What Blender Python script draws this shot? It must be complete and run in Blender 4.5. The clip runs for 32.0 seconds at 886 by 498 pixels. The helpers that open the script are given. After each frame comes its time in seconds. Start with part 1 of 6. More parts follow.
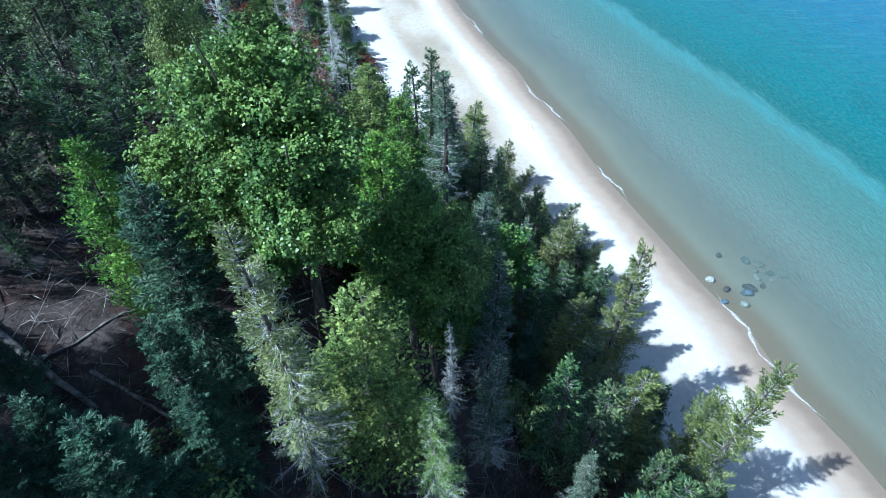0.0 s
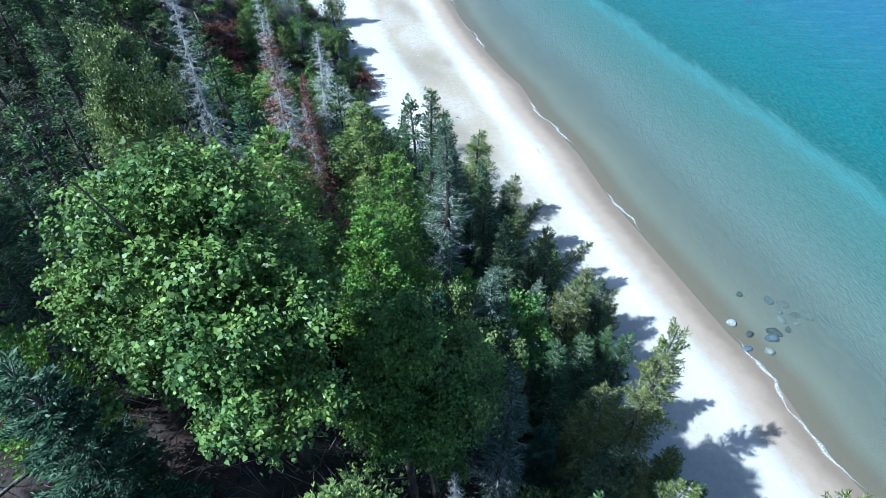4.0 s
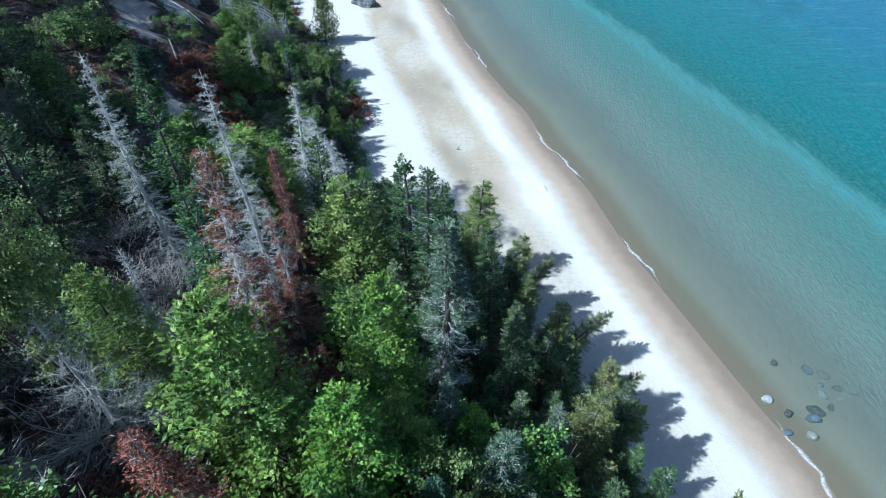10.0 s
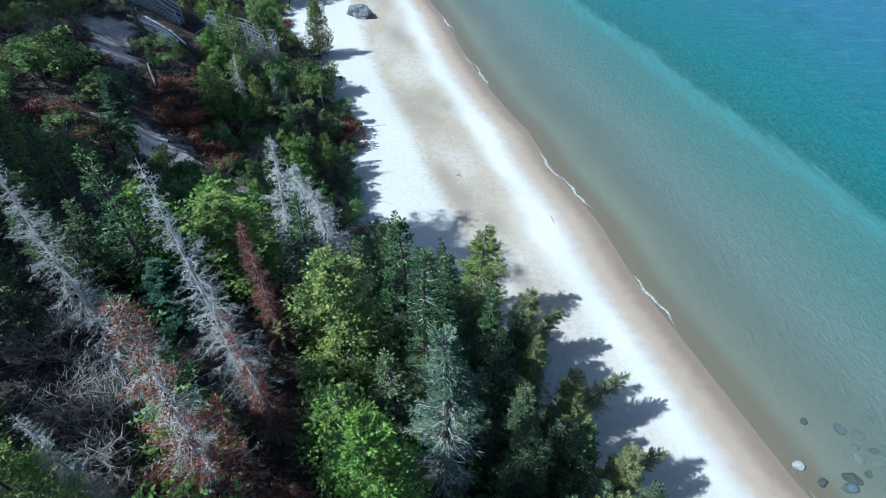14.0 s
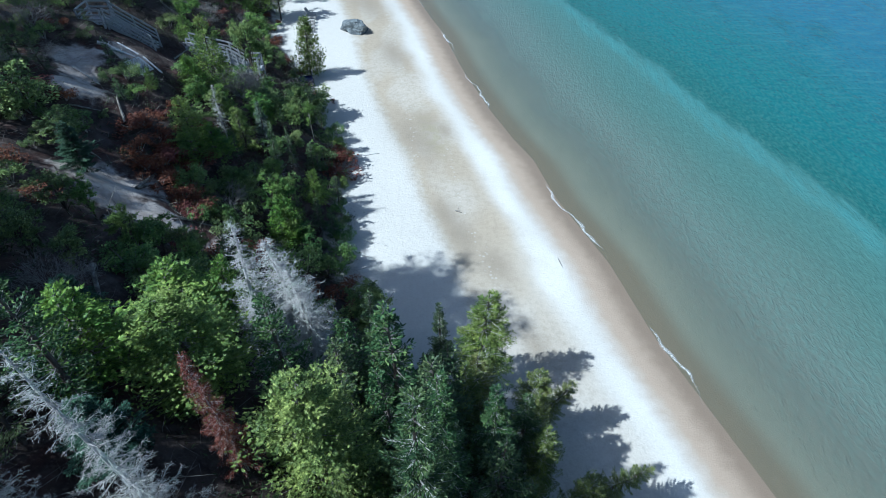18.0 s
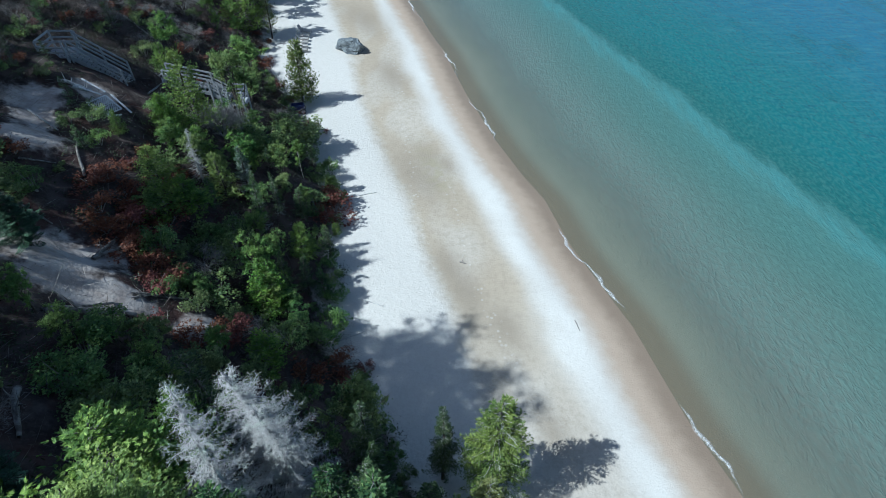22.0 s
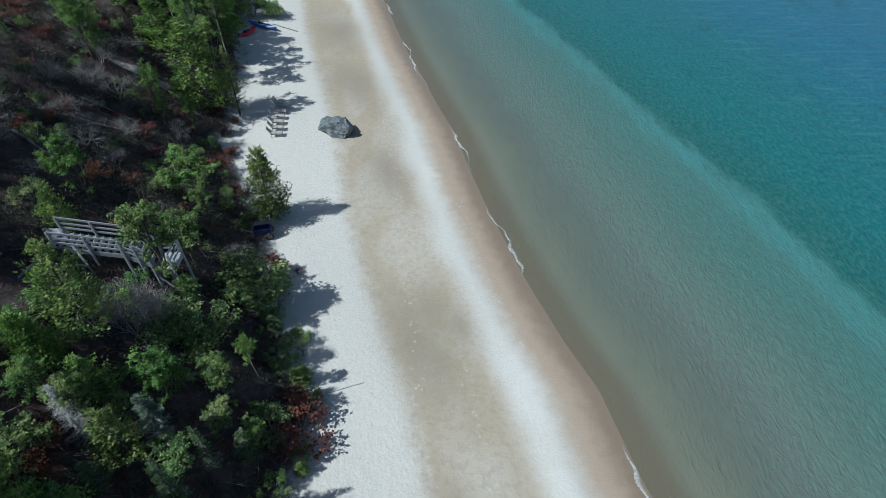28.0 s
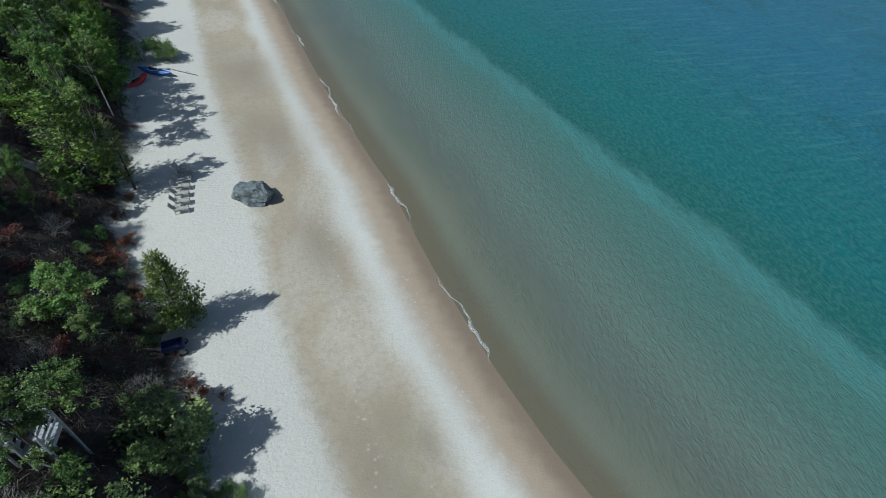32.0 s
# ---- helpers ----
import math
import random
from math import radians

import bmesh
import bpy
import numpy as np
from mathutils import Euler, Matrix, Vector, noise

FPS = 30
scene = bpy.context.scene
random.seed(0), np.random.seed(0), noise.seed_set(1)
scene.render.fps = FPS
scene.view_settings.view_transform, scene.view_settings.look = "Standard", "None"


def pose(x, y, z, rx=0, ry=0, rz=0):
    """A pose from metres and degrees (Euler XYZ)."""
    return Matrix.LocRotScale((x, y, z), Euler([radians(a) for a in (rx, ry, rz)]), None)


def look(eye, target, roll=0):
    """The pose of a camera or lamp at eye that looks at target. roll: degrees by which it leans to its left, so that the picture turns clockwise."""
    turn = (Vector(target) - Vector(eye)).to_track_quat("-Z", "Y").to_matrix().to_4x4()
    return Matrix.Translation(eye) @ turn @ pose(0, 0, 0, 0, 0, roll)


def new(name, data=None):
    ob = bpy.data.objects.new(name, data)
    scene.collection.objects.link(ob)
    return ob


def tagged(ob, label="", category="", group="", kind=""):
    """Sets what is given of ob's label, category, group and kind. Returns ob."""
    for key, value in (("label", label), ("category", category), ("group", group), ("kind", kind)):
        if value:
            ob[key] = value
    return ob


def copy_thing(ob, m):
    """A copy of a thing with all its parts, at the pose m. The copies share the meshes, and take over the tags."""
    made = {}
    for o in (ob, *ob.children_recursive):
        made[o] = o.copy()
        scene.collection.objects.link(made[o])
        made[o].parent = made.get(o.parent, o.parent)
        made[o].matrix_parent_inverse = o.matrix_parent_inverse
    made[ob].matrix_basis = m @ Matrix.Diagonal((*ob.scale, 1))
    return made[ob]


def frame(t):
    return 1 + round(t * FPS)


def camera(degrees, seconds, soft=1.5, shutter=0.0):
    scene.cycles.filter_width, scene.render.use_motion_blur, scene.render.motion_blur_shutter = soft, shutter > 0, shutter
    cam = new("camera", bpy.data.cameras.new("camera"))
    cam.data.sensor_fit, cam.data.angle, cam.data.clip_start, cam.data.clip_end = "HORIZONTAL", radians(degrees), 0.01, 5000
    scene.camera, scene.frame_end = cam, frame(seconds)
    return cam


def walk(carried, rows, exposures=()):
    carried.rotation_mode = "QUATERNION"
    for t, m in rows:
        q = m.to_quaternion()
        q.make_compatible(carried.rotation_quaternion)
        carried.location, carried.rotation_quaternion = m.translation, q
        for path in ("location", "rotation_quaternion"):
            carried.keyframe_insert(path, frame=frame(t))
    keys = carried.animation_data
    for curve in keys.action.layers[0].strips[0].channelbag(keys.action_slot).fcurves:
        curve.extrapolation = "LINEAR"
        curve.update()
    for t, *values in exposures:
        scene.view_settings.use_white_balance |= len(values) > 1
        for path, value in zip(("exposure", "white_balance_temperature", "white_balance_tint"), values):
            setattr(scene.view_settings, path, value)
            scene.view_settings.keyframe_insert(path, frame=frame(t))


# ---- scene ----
# camera: seconds, x, y, z, yaw, pitch, roll
cam = camera(78.27, 32.0, 0.5)
PATH = [
    (0.0, 0.290, 0.001, 25.908, 0.09, -43.96, -0.08),
    (0.5, 0.283, 0.454, 25.919, 0.06, -43.96, -0.06),
    (1.0, 0.284, 0.930, 25.923, 0.11, -43.96, -0.08),
    (1.5, 0.281, 1.393, 25.938, 0.02, -43.95, -0.08),
    (2.0, 0.271, 1.858, 25.944, 0.12, -43.95, -0.09),
    (2.5, 0.256, 2.296, 25.943, 0.14, -43.95, -0.08),
    (3.0, 0.255, 2.721, 25.942, 0.07, -43.94, -0.10),
    (3.5, 0.243, 3.115, 25.941, 0.07, -43.94, -0.09),
    (5.5, 0.220, 4.732, 25.891, 0.05, -43.93, 0.05),
    (6.0, 0.236, 5.173, 25.903, -0.00, -43.94, 0.04),
    (6.5, 0.245, 5.577, 25.896, 0.04, -43.93, 0.05),
    (7.0, 0.265, 5.997, 25.886, 0.09, -43.93, 0.06),
    (7.5, 0.273, 6.408, 25.883, -0.00, -43.93, 0.07),
    (8.0, 0.267, 6.852, 25.890, 0.02, -43.95, 0.08),
    (8.5, 0.260, 7.293, 25.881, -0.07, -43.94, 0.10),
    (9.0, 0.255, 7.736, 25.892, -0.07, -43.97, 0.09),
    (9.5, 0.248, 8.204, 25.910, -0.03, -43.98, 0.08),
    (10.0, 0.237, 8.682, 25.917, -0.02, -44.00, 0.09),
    (10.5, 0.229, 9.114, 25.916, -0.01, -44.00, 0.08),
    (11.0, 0.215, 9.597, 25.935, -0.06, -44.03, 0.07),
    (11.5, 0.205, 10.032, 25.943, -0.08, -44.04, 0.07),
    (12.0, 0.198, 10.511, 25.945, -0.10, -44.05, 0.07),
    (12.5, 0.204, 10.984, 25.956, -0.06, -44.06, 0.05),
    (13.0, 0.212, 11.404, 25.968, -0.09, -44.07, 0.04),
    (13.5, 0.232, 11.853, 25.964, -0.06, -44.07, 0.03),
    (14.0, 0.263, 12.331, 25.935, -0.06, -44.04, 0.01),
    (14.5, 0.291, 12.864, 25.927, -0.06, -44.02, -0.02),
    (15.0, 0.307, 13.418, 25.919, 0.02, -44.02, -0.03),
    (15.5, 0.331, 13.936, 25.898, 0.03, -44.00, -0.05),
    (17.5, 0.382, 16.098, 25.888, 0.02, -43.95, -0.07),
    (18.0, 0.386, 16.640, 25.885, -0.05, -43.95, -0.07),
    (18.5, 0.386, 17.155, 25.886, -0.10, -43.95, -0.06),
    (19.0, 0.380, 17.711, 25.877, -0.09, -43.93, -0.07),
    (19.5, 0.369, 18.243, 25.876, -0.08, -43.93, -0.06),
    (20.0, 0.352, 18.679, 25.877, -0.09, -43.93, -0.06),
    (20.5, 0.317, 19.139, 25.869, -0.10, -43.94, -0.06),
    (21.0, 0.273, 19.829, 25.860, -0.04, -43.95, -0.05),
    (21.5, 0.229, 20.753, 25.837, -0.06, -43.96, -0.05),
    (22.0, 0.201, 21.894, 25.827, -0.07, -43.96, -0.03),
    (22.5, 0.180, 23.151, 25.827, -0.06, -43.93, -0.03),
    (23.0, 0.166, 24.457, 25.865, -0.01, -43.93, -0.03),
    (23.5, 0.155, 25.677, 25.930, -0.03, -43.96, -0.03),
    (24.0, 0.145, 26.980, 26.019, -0.10, -43.99, -0.00),
    (24.5, 0.141, 28.284, 26.087, -0.08, -44.03, 0.01),
    (25.0, 0.131, 29.557, 26.145, -0.05, -44.09, 0.04),
    (25.5, 0.123, 30.965, 26.185, 0.10, -44.12, 0.06),
    (27.5, -0.420, 36.638, 25.837, 0.06, -43.95, -0.01),
    (28.0, -0.470, 38.111, 25.836, 0.07, -43.95, 0.01),
    (28.5, -0.510, 39.568, 25.853, 0.07, -43.95, 0.01),
    (29.0, -0.589, 41.039, 25.876, 0.07, -43.95, 0.02),
    (29.5, -0.654, 42.392, 25.906, 0.05, -43.94, 0.04),
    (30.0, -0.703, 43.665, 25.951, 0.02, -43.94, 0.03),
    (30.5, -0.723, 44.548, 25.980, 0.05, -43.93, 0.02),
    (31.0, -0.741, 45.002, 26.000, -0.01, -43.93, 0.02),
    (31.5, -0.692, 45.180, 26.053, -4.45, -43.99, -0.02),
    (32.0, -0.692, 45.217, 26.053, -8.92, -43.99, -0.02),
]
SUN_STRENGTH, SKY_STRENGTH = 5.0, 0.074
EXPOSURES = [(0.0, 0.70, 4770, -1), (6.0, 0.56, 4870, -1), (13.0, 0.35, 5020, -1), (19.0, 0.21, 5110, -1), (23.0, 0.02, 5260, -1), (29.0, -0.30, 5530, -1), (31.0, -0.40, 5610, -2), (32.0, -0.47, 5610, -2)]
WATER_COLOURS = ((0.152, 0.178, 0.155), (0.078, 0.156, 0.136), (0.080, 0.240, 0.245), (0.023, 0.138, 0.146), (0.026, 0.130, 0.212))
walk(cam, [(t, pose(x, y, z, 0, 0, yaw) @ pose(0, 0, 0, 90 + pitch) @ pose(0, 0, 0, 0, 0, roll)) for t, x, y, z, yaw, pitch, roll in PATH], EXPOSURES)

# ---- light ----
SUN_EL, SUN_AZ = 50.5, 199.5          # elevation; bearing of the sun, anticlockwise from +x
sun_to = Vector((math.cos(radians(SUN_AZ)) * math.cos(radians(SUN_EL)), math.sin(radians(SUN_AZ)) * math.cos(radians(SUN_EL)), math.sin(radians(SUN_EL))))
world = bpy.data.worlds.new("world")
scene.world = world
world.use_nodes = True
wn = world.node_tree.nodes
sky = wn.new("ShaderNodeTexSky")
sky.sky_type, sky.sun_disc = "NISHITA", False
sky.sun_elevation, sky.sun_rotation = radians(SUN_EL), radians(450 - SUN_AZ)
sky.air_density, sky.dust_density, sky.ozone_density = 1.0, 1.6, 1.0
wn["Background"].inputs[1].default_value = SKY_STRENGTH
world.node_tree.links.new(sky.outputs[0], wn["Background"].inputs[0])
lamp = bpy.data.lights.new("sun", "SUN")
lamp.energy, lamp.angle, lamp.color = SUN_STRENGTH, radians(0.53), (1.0, 0.95, 0.88)
sun = new("sun", lamp)
sun.matrix_world = look(sun_to * 300, (0, 0, 0))


# ---- materials ----
class Nodes:
    """A small wrapper to write node trees in few lines."""

    def __init__(self, name):
        self.mat = bpy.data.materials.new(name)
        self.mat.use_nodes = True
        self.tree = self.mat.node_tree
        self.tree.nodes.clear()
        self.out = self.tree.nodes.new("ShaderNodeOutputMaterial")

    def add(self, kind, props=None, **ins):
        n = self.tree.nodes.new(kind)
        props = props or {}
        if "operation" in props:
            n.operation = props["operation"]
        if "use_clamp" in props:
            n.use_clamp = props["use_clamp"]
        if "interpolation_type" in props:
            n.interpolation_type = props["interpolation_type"]
        if "data_type" in props:
            n.data_type = props["data_type"]
        if "blend_type" in props:
            n.blend_type = props["blend_type"]
        if "attribute_name" in props:
            n.attribute_name = props["attribute_name"]
        if "feature" in props:
            n.feature = props["feature"]
        for k, v in ins.items():
            key = int(k[1:]) if k[0] == "i" and k[1:].isdigit() else k.replace("_", " ")
            self.put(n.inputs[key], v)
        return n

    def put(self, socket, v):
        if isinstance(v, bpy.types.NodeSocket):
            self.tree.links.new(v, socket)
        elif isinstance(v, bpy.types.Node):
            self.tree.links.new(v.outputs[0], socket)
        else:
            socket.default_value = (*v, 1.0) if isinstance(v, tuple) and len(v) == 3 and socket.type == "RGBA" else v

    def math(self, op, a, b=0.0, clamp=False):
        return self.add("ShaderNodeMath", {"operation": op, "use_clamp": clamp}, i0=a, i1=b).outputs[0]

    def step(self, v, a, b, lo=0.0, hi=1.0):
        """v from a to b, smoothly, to lo..hi."""
        return self.add("ShaderNodeMapRange", {"interpolation_type": "SMOOTHSTEP"}, i0=v, i1=a, i2=b, i3=lo, i4=hi).outputs[0]

    def mix(self, f, a, b, blend="MIX"):
        n = self.add("ShaderNodeMix", {"data_type": "RGBA", "blend_type": blend})
        self.put(n.inputs[0], f), self.put(n.inputs[6], a), self.put(n.inputs[7], b)
        return n.outputs[2]

    def noise(self, scale, detail=4.0, rough=0.55, vec=None, dist=0.0):
        n = self.add("ShaderNodeTexNoise", Scale=scale, Detail=detail, Roughness=rough, Distortion=dist)
        if vec is not None:
            self.put(n.inputs["Vector"], vec)
        return n.outputs["Fac"]

    def where(self, scale=(1, 1, 1), turn=0.0):
        g = self.add("ShaderNodeNewGeometry")
        return self.add("ShaderNodeMapping", Vector=g.outputs["Position"], Scale=scale, Rotation=(0, 0, turn)).outputs[0]

    def local(self, scale=(1, 1, 1)):
        g = self.add("ShaderNodeTexCoord")
        return self.add("ShaderNodeMapping", Vector=g.outputs["Object"], Scale=scale).outputs[0]

    def attr(self, name):
        return self.add("ShaderNodeAttribute", {"attribute_name": name}).outputs["Fac"]

    def bump(self, h, strength, dist, normal=None):
        n = self.add("ShaderNodeBump", Height=h, Strength=strength, Distance=dist)
        if normal is not None:
            self.put(n.inputs["Normal"], normal)
        return n.outputs[0]

    def done(self, shader):
        self.tree.links.new(shader.outputs[0] if isinstance(shader, bpy.types.Node) else shader, self.out.inputs[0])
        return self.mat


def leaf_material(name, dark, mid, light, through_light=0.2, rough=0.5):
    """Foliage: each leaf has its own shade, each plant its own tone."""
    n = Nodes(name)
    leaf = n.add("ShaderNodeNewGeometry").outputs["Random Per Island"]
    isl = n.math("ADD", n.math("MULTIPLY", leaf, 0.5), n.math("MULTIPLY", n.attr("clump"), 0.5))
    ob = n.add("ShaderNodeObjectInfo").outputs["Random"]
    c = n.mix(n.step(isl, 0.08, 0.62), dark, mid)
    c = n.mix(n.step(isl, 0.56, 0.92, 0.0, 0.8), c, light)
    tone = n.noise(0.9, 2.0, 0.5, n.where())
    c = n.mix(n.step(tone, 0.4, 0.68, 0.0, 0.35), c, tuple(v * f for v, f in zip(light, (0.9, 0.9, 0.8))))
    c = n.add("ShaderNodeHueSaturation", Hue=n.step(ob, 0, 1, 0.48, 0.515), Saturation=n.step(ob, 0, 1, 0.9, 1.06), Value=n.step(isl, 0, 1, 0.72, 1.2), Color=c).outputs[0]
    b = n.add("ShaderNodeBsdfPrincipled", Base_Color=c, Roughness=rough, **{"Specular_IOR_Level": 0.25})
    t = n.add("ShaderNodeBsdfTranslucent", Color=n.mix(0.5, c, light))
    return n.done(n.add("ShaderNodeMixShader", i0=through_light, i1=b, i2=t))


def bark_material(name, a, b, scale=6.0, rough=0.9, lichen=None):
    n = Nodes(name)
    v = n.local((1, 1, 0.25))
    k = n.noise(scale, 6, 0.65, v)
    c = n.mix(n.step(k, 0.35, 0.65), a, b)
    if lichen:
        c = n.mix(n.step(n.noise(2.2, 3, 0.6, n.local()), 0.5, 0.62, 0, 0.8), c, lichen)
    p = n.add("ShaderNodeBsdfPrincipled", Base_Color=c, Roughness=rough, Normal=n.bump(k, 0.6, 0.02))
    return n.done(p)


def plain_material(name, a, b, scale=8.0, rough=0.6, metal=0.0, stretch=(1, 1, 1), bump=0.3):
    n = Nodes(name)
    k = n.noise(scale, 5, 0.6, n.local(stretch))
    c = n.mix(n.step(k, 0.3, 0.7), a, b)
    p = n.add("ShaderNodeBsdfPrincipled", Base_Color=c, Roughness=n.step(k, 0, 1, rough - 0.1, rough + 0.1), Metallic=metal, Normal=n.bump(k, bump, 0.005))
    return n.done(p)


M_MAPLE = leaf_material("maple_leaf", (0.045, 0.086, 0.030), (0.138, 0.225, 0.068), (0.340, 0.420, 0.115), 0.2, 0.40)
M_LICHEN = leaf_material("thin_fir_needle", (0.045, 0.082, 0.028), (0.160, 0.230, 0.075), (0.400, 0.460, 0.170), 0.12)
M_BIRCH = leaf_material("birch_leaf", (0.032, 0.082, 0.028), (0.132, 0.242, 0.072), (0.380, 0.480, 0.130))
M_CEDAR = leaf_material("cedar_spray", (0.028, 0.074, 0.023), (0.145, 0.262, 0.058), (0.430, 0.545, 0.110), 0.15)
M_SPRUCE = leaf_material("spruce_needle", (0.014, 0.040, 0.022), (0.062, 0.120, 0.050), (0.205, 0.270, 0.100), 0.1)
M_BLUE = leaf_material("fir_needle", (0.012, 0.036, 0.024), (0.045, 0.104, 0.065), (0.150, 0.250, 0.160), 0.1)
M_FROST = leaf_material("pale_spruce_needle", (0.032, 0.062, 0.042), (0.092, 0.148, 0.096), (0.255, 0.315, 0.205), 0.1)
M_PINE = leaf_material("olive_needle", (0.038, 0.066, 0.022), (0.162, 0.214, 0.064), (0.415, 0.440, 0.138), 0.12)
M_RUST = leaf_material("rust_needle", (0.06, 0.020, 0.013), (0.23, 0.076, 0.042), (0.44, 0.19, 0.105), 0.12, 0.8)
M_SHRUB = leaf_material("shrub_leaf", (0.028, 0.066, 0.030), (0.115, 0.205, 0.072), (0.350, 0.440, 0.140))
M_RED = leaf_material("red_shrub_leaf", (0.050, 0.018, 0.016), (0.150, 0.054, 0.042), (0.290, 0.120, 0.080), 0.2, 0.7)
M_FERN = leaf_material("undergrowth_leaf", (0.014, 0.024, 0.015), (0.040, 0.066, 0.033), (0.11, 0.13, 0.06), 0.2)
M_BRACKEN = leaf_material("withered_frond", (0.024, 0.023, 0.023), (0.058, 0.052, 0.050), (0.125, 0.110, 0.10), 0.15, 0.8)
M_BARK = bark_material("grey_brown_bark", (0.055, 0.042, 0.034), (0.15, 0.125, 0.11))
M_BIRCHBARK = bark_material("birch_bark", (0.55, 0.52, 0.47), (0.30, 0.27, 0.24), 5.0)
M_DEAD = bark_material("bleached_dead_wood", (0.34, 0.325, 0.32), (0.60, 0.59, 0.59), 7.0, 0.9, (0.50, 0.54, 0.48))
M_TWIG = bark_material("grey_twig", (0.17, 0.155, 0.15), (0.34, 0.32, 0.31), 9.0)
M_LOG = bark_material("weathered_log", (0.10, 0.085, 0.075), (0.30, 0.28, 0.26), 5.0)
M_WOOD = plain_material("silvered_timber", (0.26, 0.27, 0.30), (0.48, 0.49, 0.52), 9.0, 0.85, 0, (0.3, 6, 6))
M_LOUNGE = plain_material("grey_lounger_slats", (0.33, 0.315, 0.295), (0.47, 0.45, 0.43), 9.0, 0.75)
M_PAINT = plain_material("white_board_paint", (0.58, 0.59, 0.60), (0.74, 0.74, 0.75), 5.0, 0.6)


def ground_material():
    n = Nodes("sand_and_forest_floor")
    w, e, bare = n.attr("inland"), n.attr("edge"), n.attr("bare")
    pos = n.where()
    big = n.noise(0.16, 2, 0.5, n.where((1.0, 0.55, 1), 0.28))
    fine = n.noise(9.0, 5, 0.65, pos)
    mid = n.noise(1.3, 4, 0.6, pos)
    grit = n.noise(60, 2, 0.6, pos)
    dry, cream, damp, tan, wet, bed = (0.62, 0.592, 0.55), (0.445, 0.372, 0.282), (0.30, 0.252, 0.196), (0.41, 0.312, 0.232), (0.25, 0.19, 0.14), (0.33, 0.305, 0.25)
    ww = n.math("ADD", w, n.math("MULTIPLY", n.math("SUBTRACT", mid, 0.5), 1.0))
    # cream mid-beach between berm and dry back beach, with darker damp hollows, fading where the beach narrows
    we = n.math("ADD", w, n.math("MULTIPLY", n.math("SUBTRACT", n.noise(0.9, 5, 0.7, pos), 0.5), 1.6))
    wb = n.math("ADD", w, n.math("MULTIPLY", n.math("SUBTRACT", n.noise(0.22, 2, 0.5, n.where((1, 0.6, 1), 0.28)), 0.5), 2.6))
    trough = n.math("MULTIPLY", n.step(wb, 3.6, 5.6), n.step(we, 10.9, 9.2))
    trough = n.math("MULTIPLY", trough, n.step(n.attr("along"), 26.0, 46.0, 0.35, 1.0))
    trough = n.math("MULTIPLY", trough, n.step(n.noise(0.3, 1, 0.5, n.where((1.0, 0.5, 1), 0.28), 0.3), 0.34, 0.56, 0.65, 1.0))
    hollow = n.math("MAXIMUM", n.attr("hollow"), n.math("MULTIPLY", trough, n.step(big, 0.5, 0.64, 0, 0.4)))
    c = n.mix(n.math("MULTIPLY", trough, 0.95), dry, cream)
    c = n.mix(n.math("MULTIPLY", hollow, 0.8), c, damp)
    mottle = n.math("MULTIPLY", n.step(n.noise(2.6, 6, 0.72, pos), 0.42, 0.66), n.step(w, 2.0, 4.5, 0.10, 0.36))
    c = n.mix(n.math("MULTIPLY", mottle, n.step(trough, 0.0, 0.6, 0.25, 1.0)), c, damp)
    # bleached crest of the berm, in long uneven patches
    crest = n.math("MULTIPLY", n.step(wb, 1.8, 3.0), n.step(wb, 5.2, 3.6))
    c = n.mix(n.math("MULTIPLY", crest, 0.12), c, dry)
    c = n.mix(n.math("MULTIPLY", n.attr("crest"), n.step(mid, 0.25, 0.6, 0.45, 0.85)), c, (0.69, 0.665, 0.62))
    c = n.mix(n.step(ww, 3.7, 1.9, 0.0, 0.9), c, tan)
    c = n.mix(n.step(ww, 2.0, 0.3), c, wet)
    spots = n.add("ShaderNodeTexVoronoi", {"feature": "F1"}, Vector=pos, Scale=2.7).outputs["Distance"]
    trodden = n.math("MULTIPLY", n.attr("trail"), n.step(spots, 0.30, 0.16))
    c = n.mix(n.math("MULTIPLY", trodden, 0.5), c, dry)
    c = n.mix(n.step(w, -1.0, -2.6), c, bed)
    c = n.mix(n.step(fine, 0.45, 0.75, 0, 0.18), c, (0.30, 0.26, 0.21))
    c = n.mix(n.step(grit, 0.62, 0.72, 0, 0.3), c, (0.16, 0.13, 0.11))
    green = n.math("MULTIPLY", n.attr("algae"), n.step(mid, 0.4, 0.6))
    c = n.mix(n.math("MULTIPLY", green, 0.25), c, (0.34, 0.32, 0.16))
    # forest floor: needles, leaf litter, bare sandy breaks
    litter = n.mix(n.step(mid, 0.35, 0.65), (0.036, 0.029, 0.028), (0.088, 0.071, 0.066))
    litter = n.mix(n.step(fine, 0.5, 0.7, 0, 0.6), litter, (0.12, 0.095, 0.085))
    litter = n.mix(n.step(n.noise(0.7, 3, 0.6, pos), 0.5, 0.65, 0, 0.4), litter, (0.085, 0.036, 0.030))
    slope_sand = n.mix(n.step(mid, 0.3, 0.7), (0.30, 0.255, 0.235), (0.50, 0.45, 0.42))
    litter = n.mix(n.step(n.math("ADD", bare, n.math("MULTIPLY", n.math("SUBTRACT", mid, 0.5), 0.9)), 0.35, 0.65), litter, slope_sand)
    ee = n.math("ADD", e, n.math("MULTIPLY", n.math("SUBTRACT", mid, 0.5), 2.2))
    c = n.mix(n.step(ee, -0.2, 1.1), c, litter)
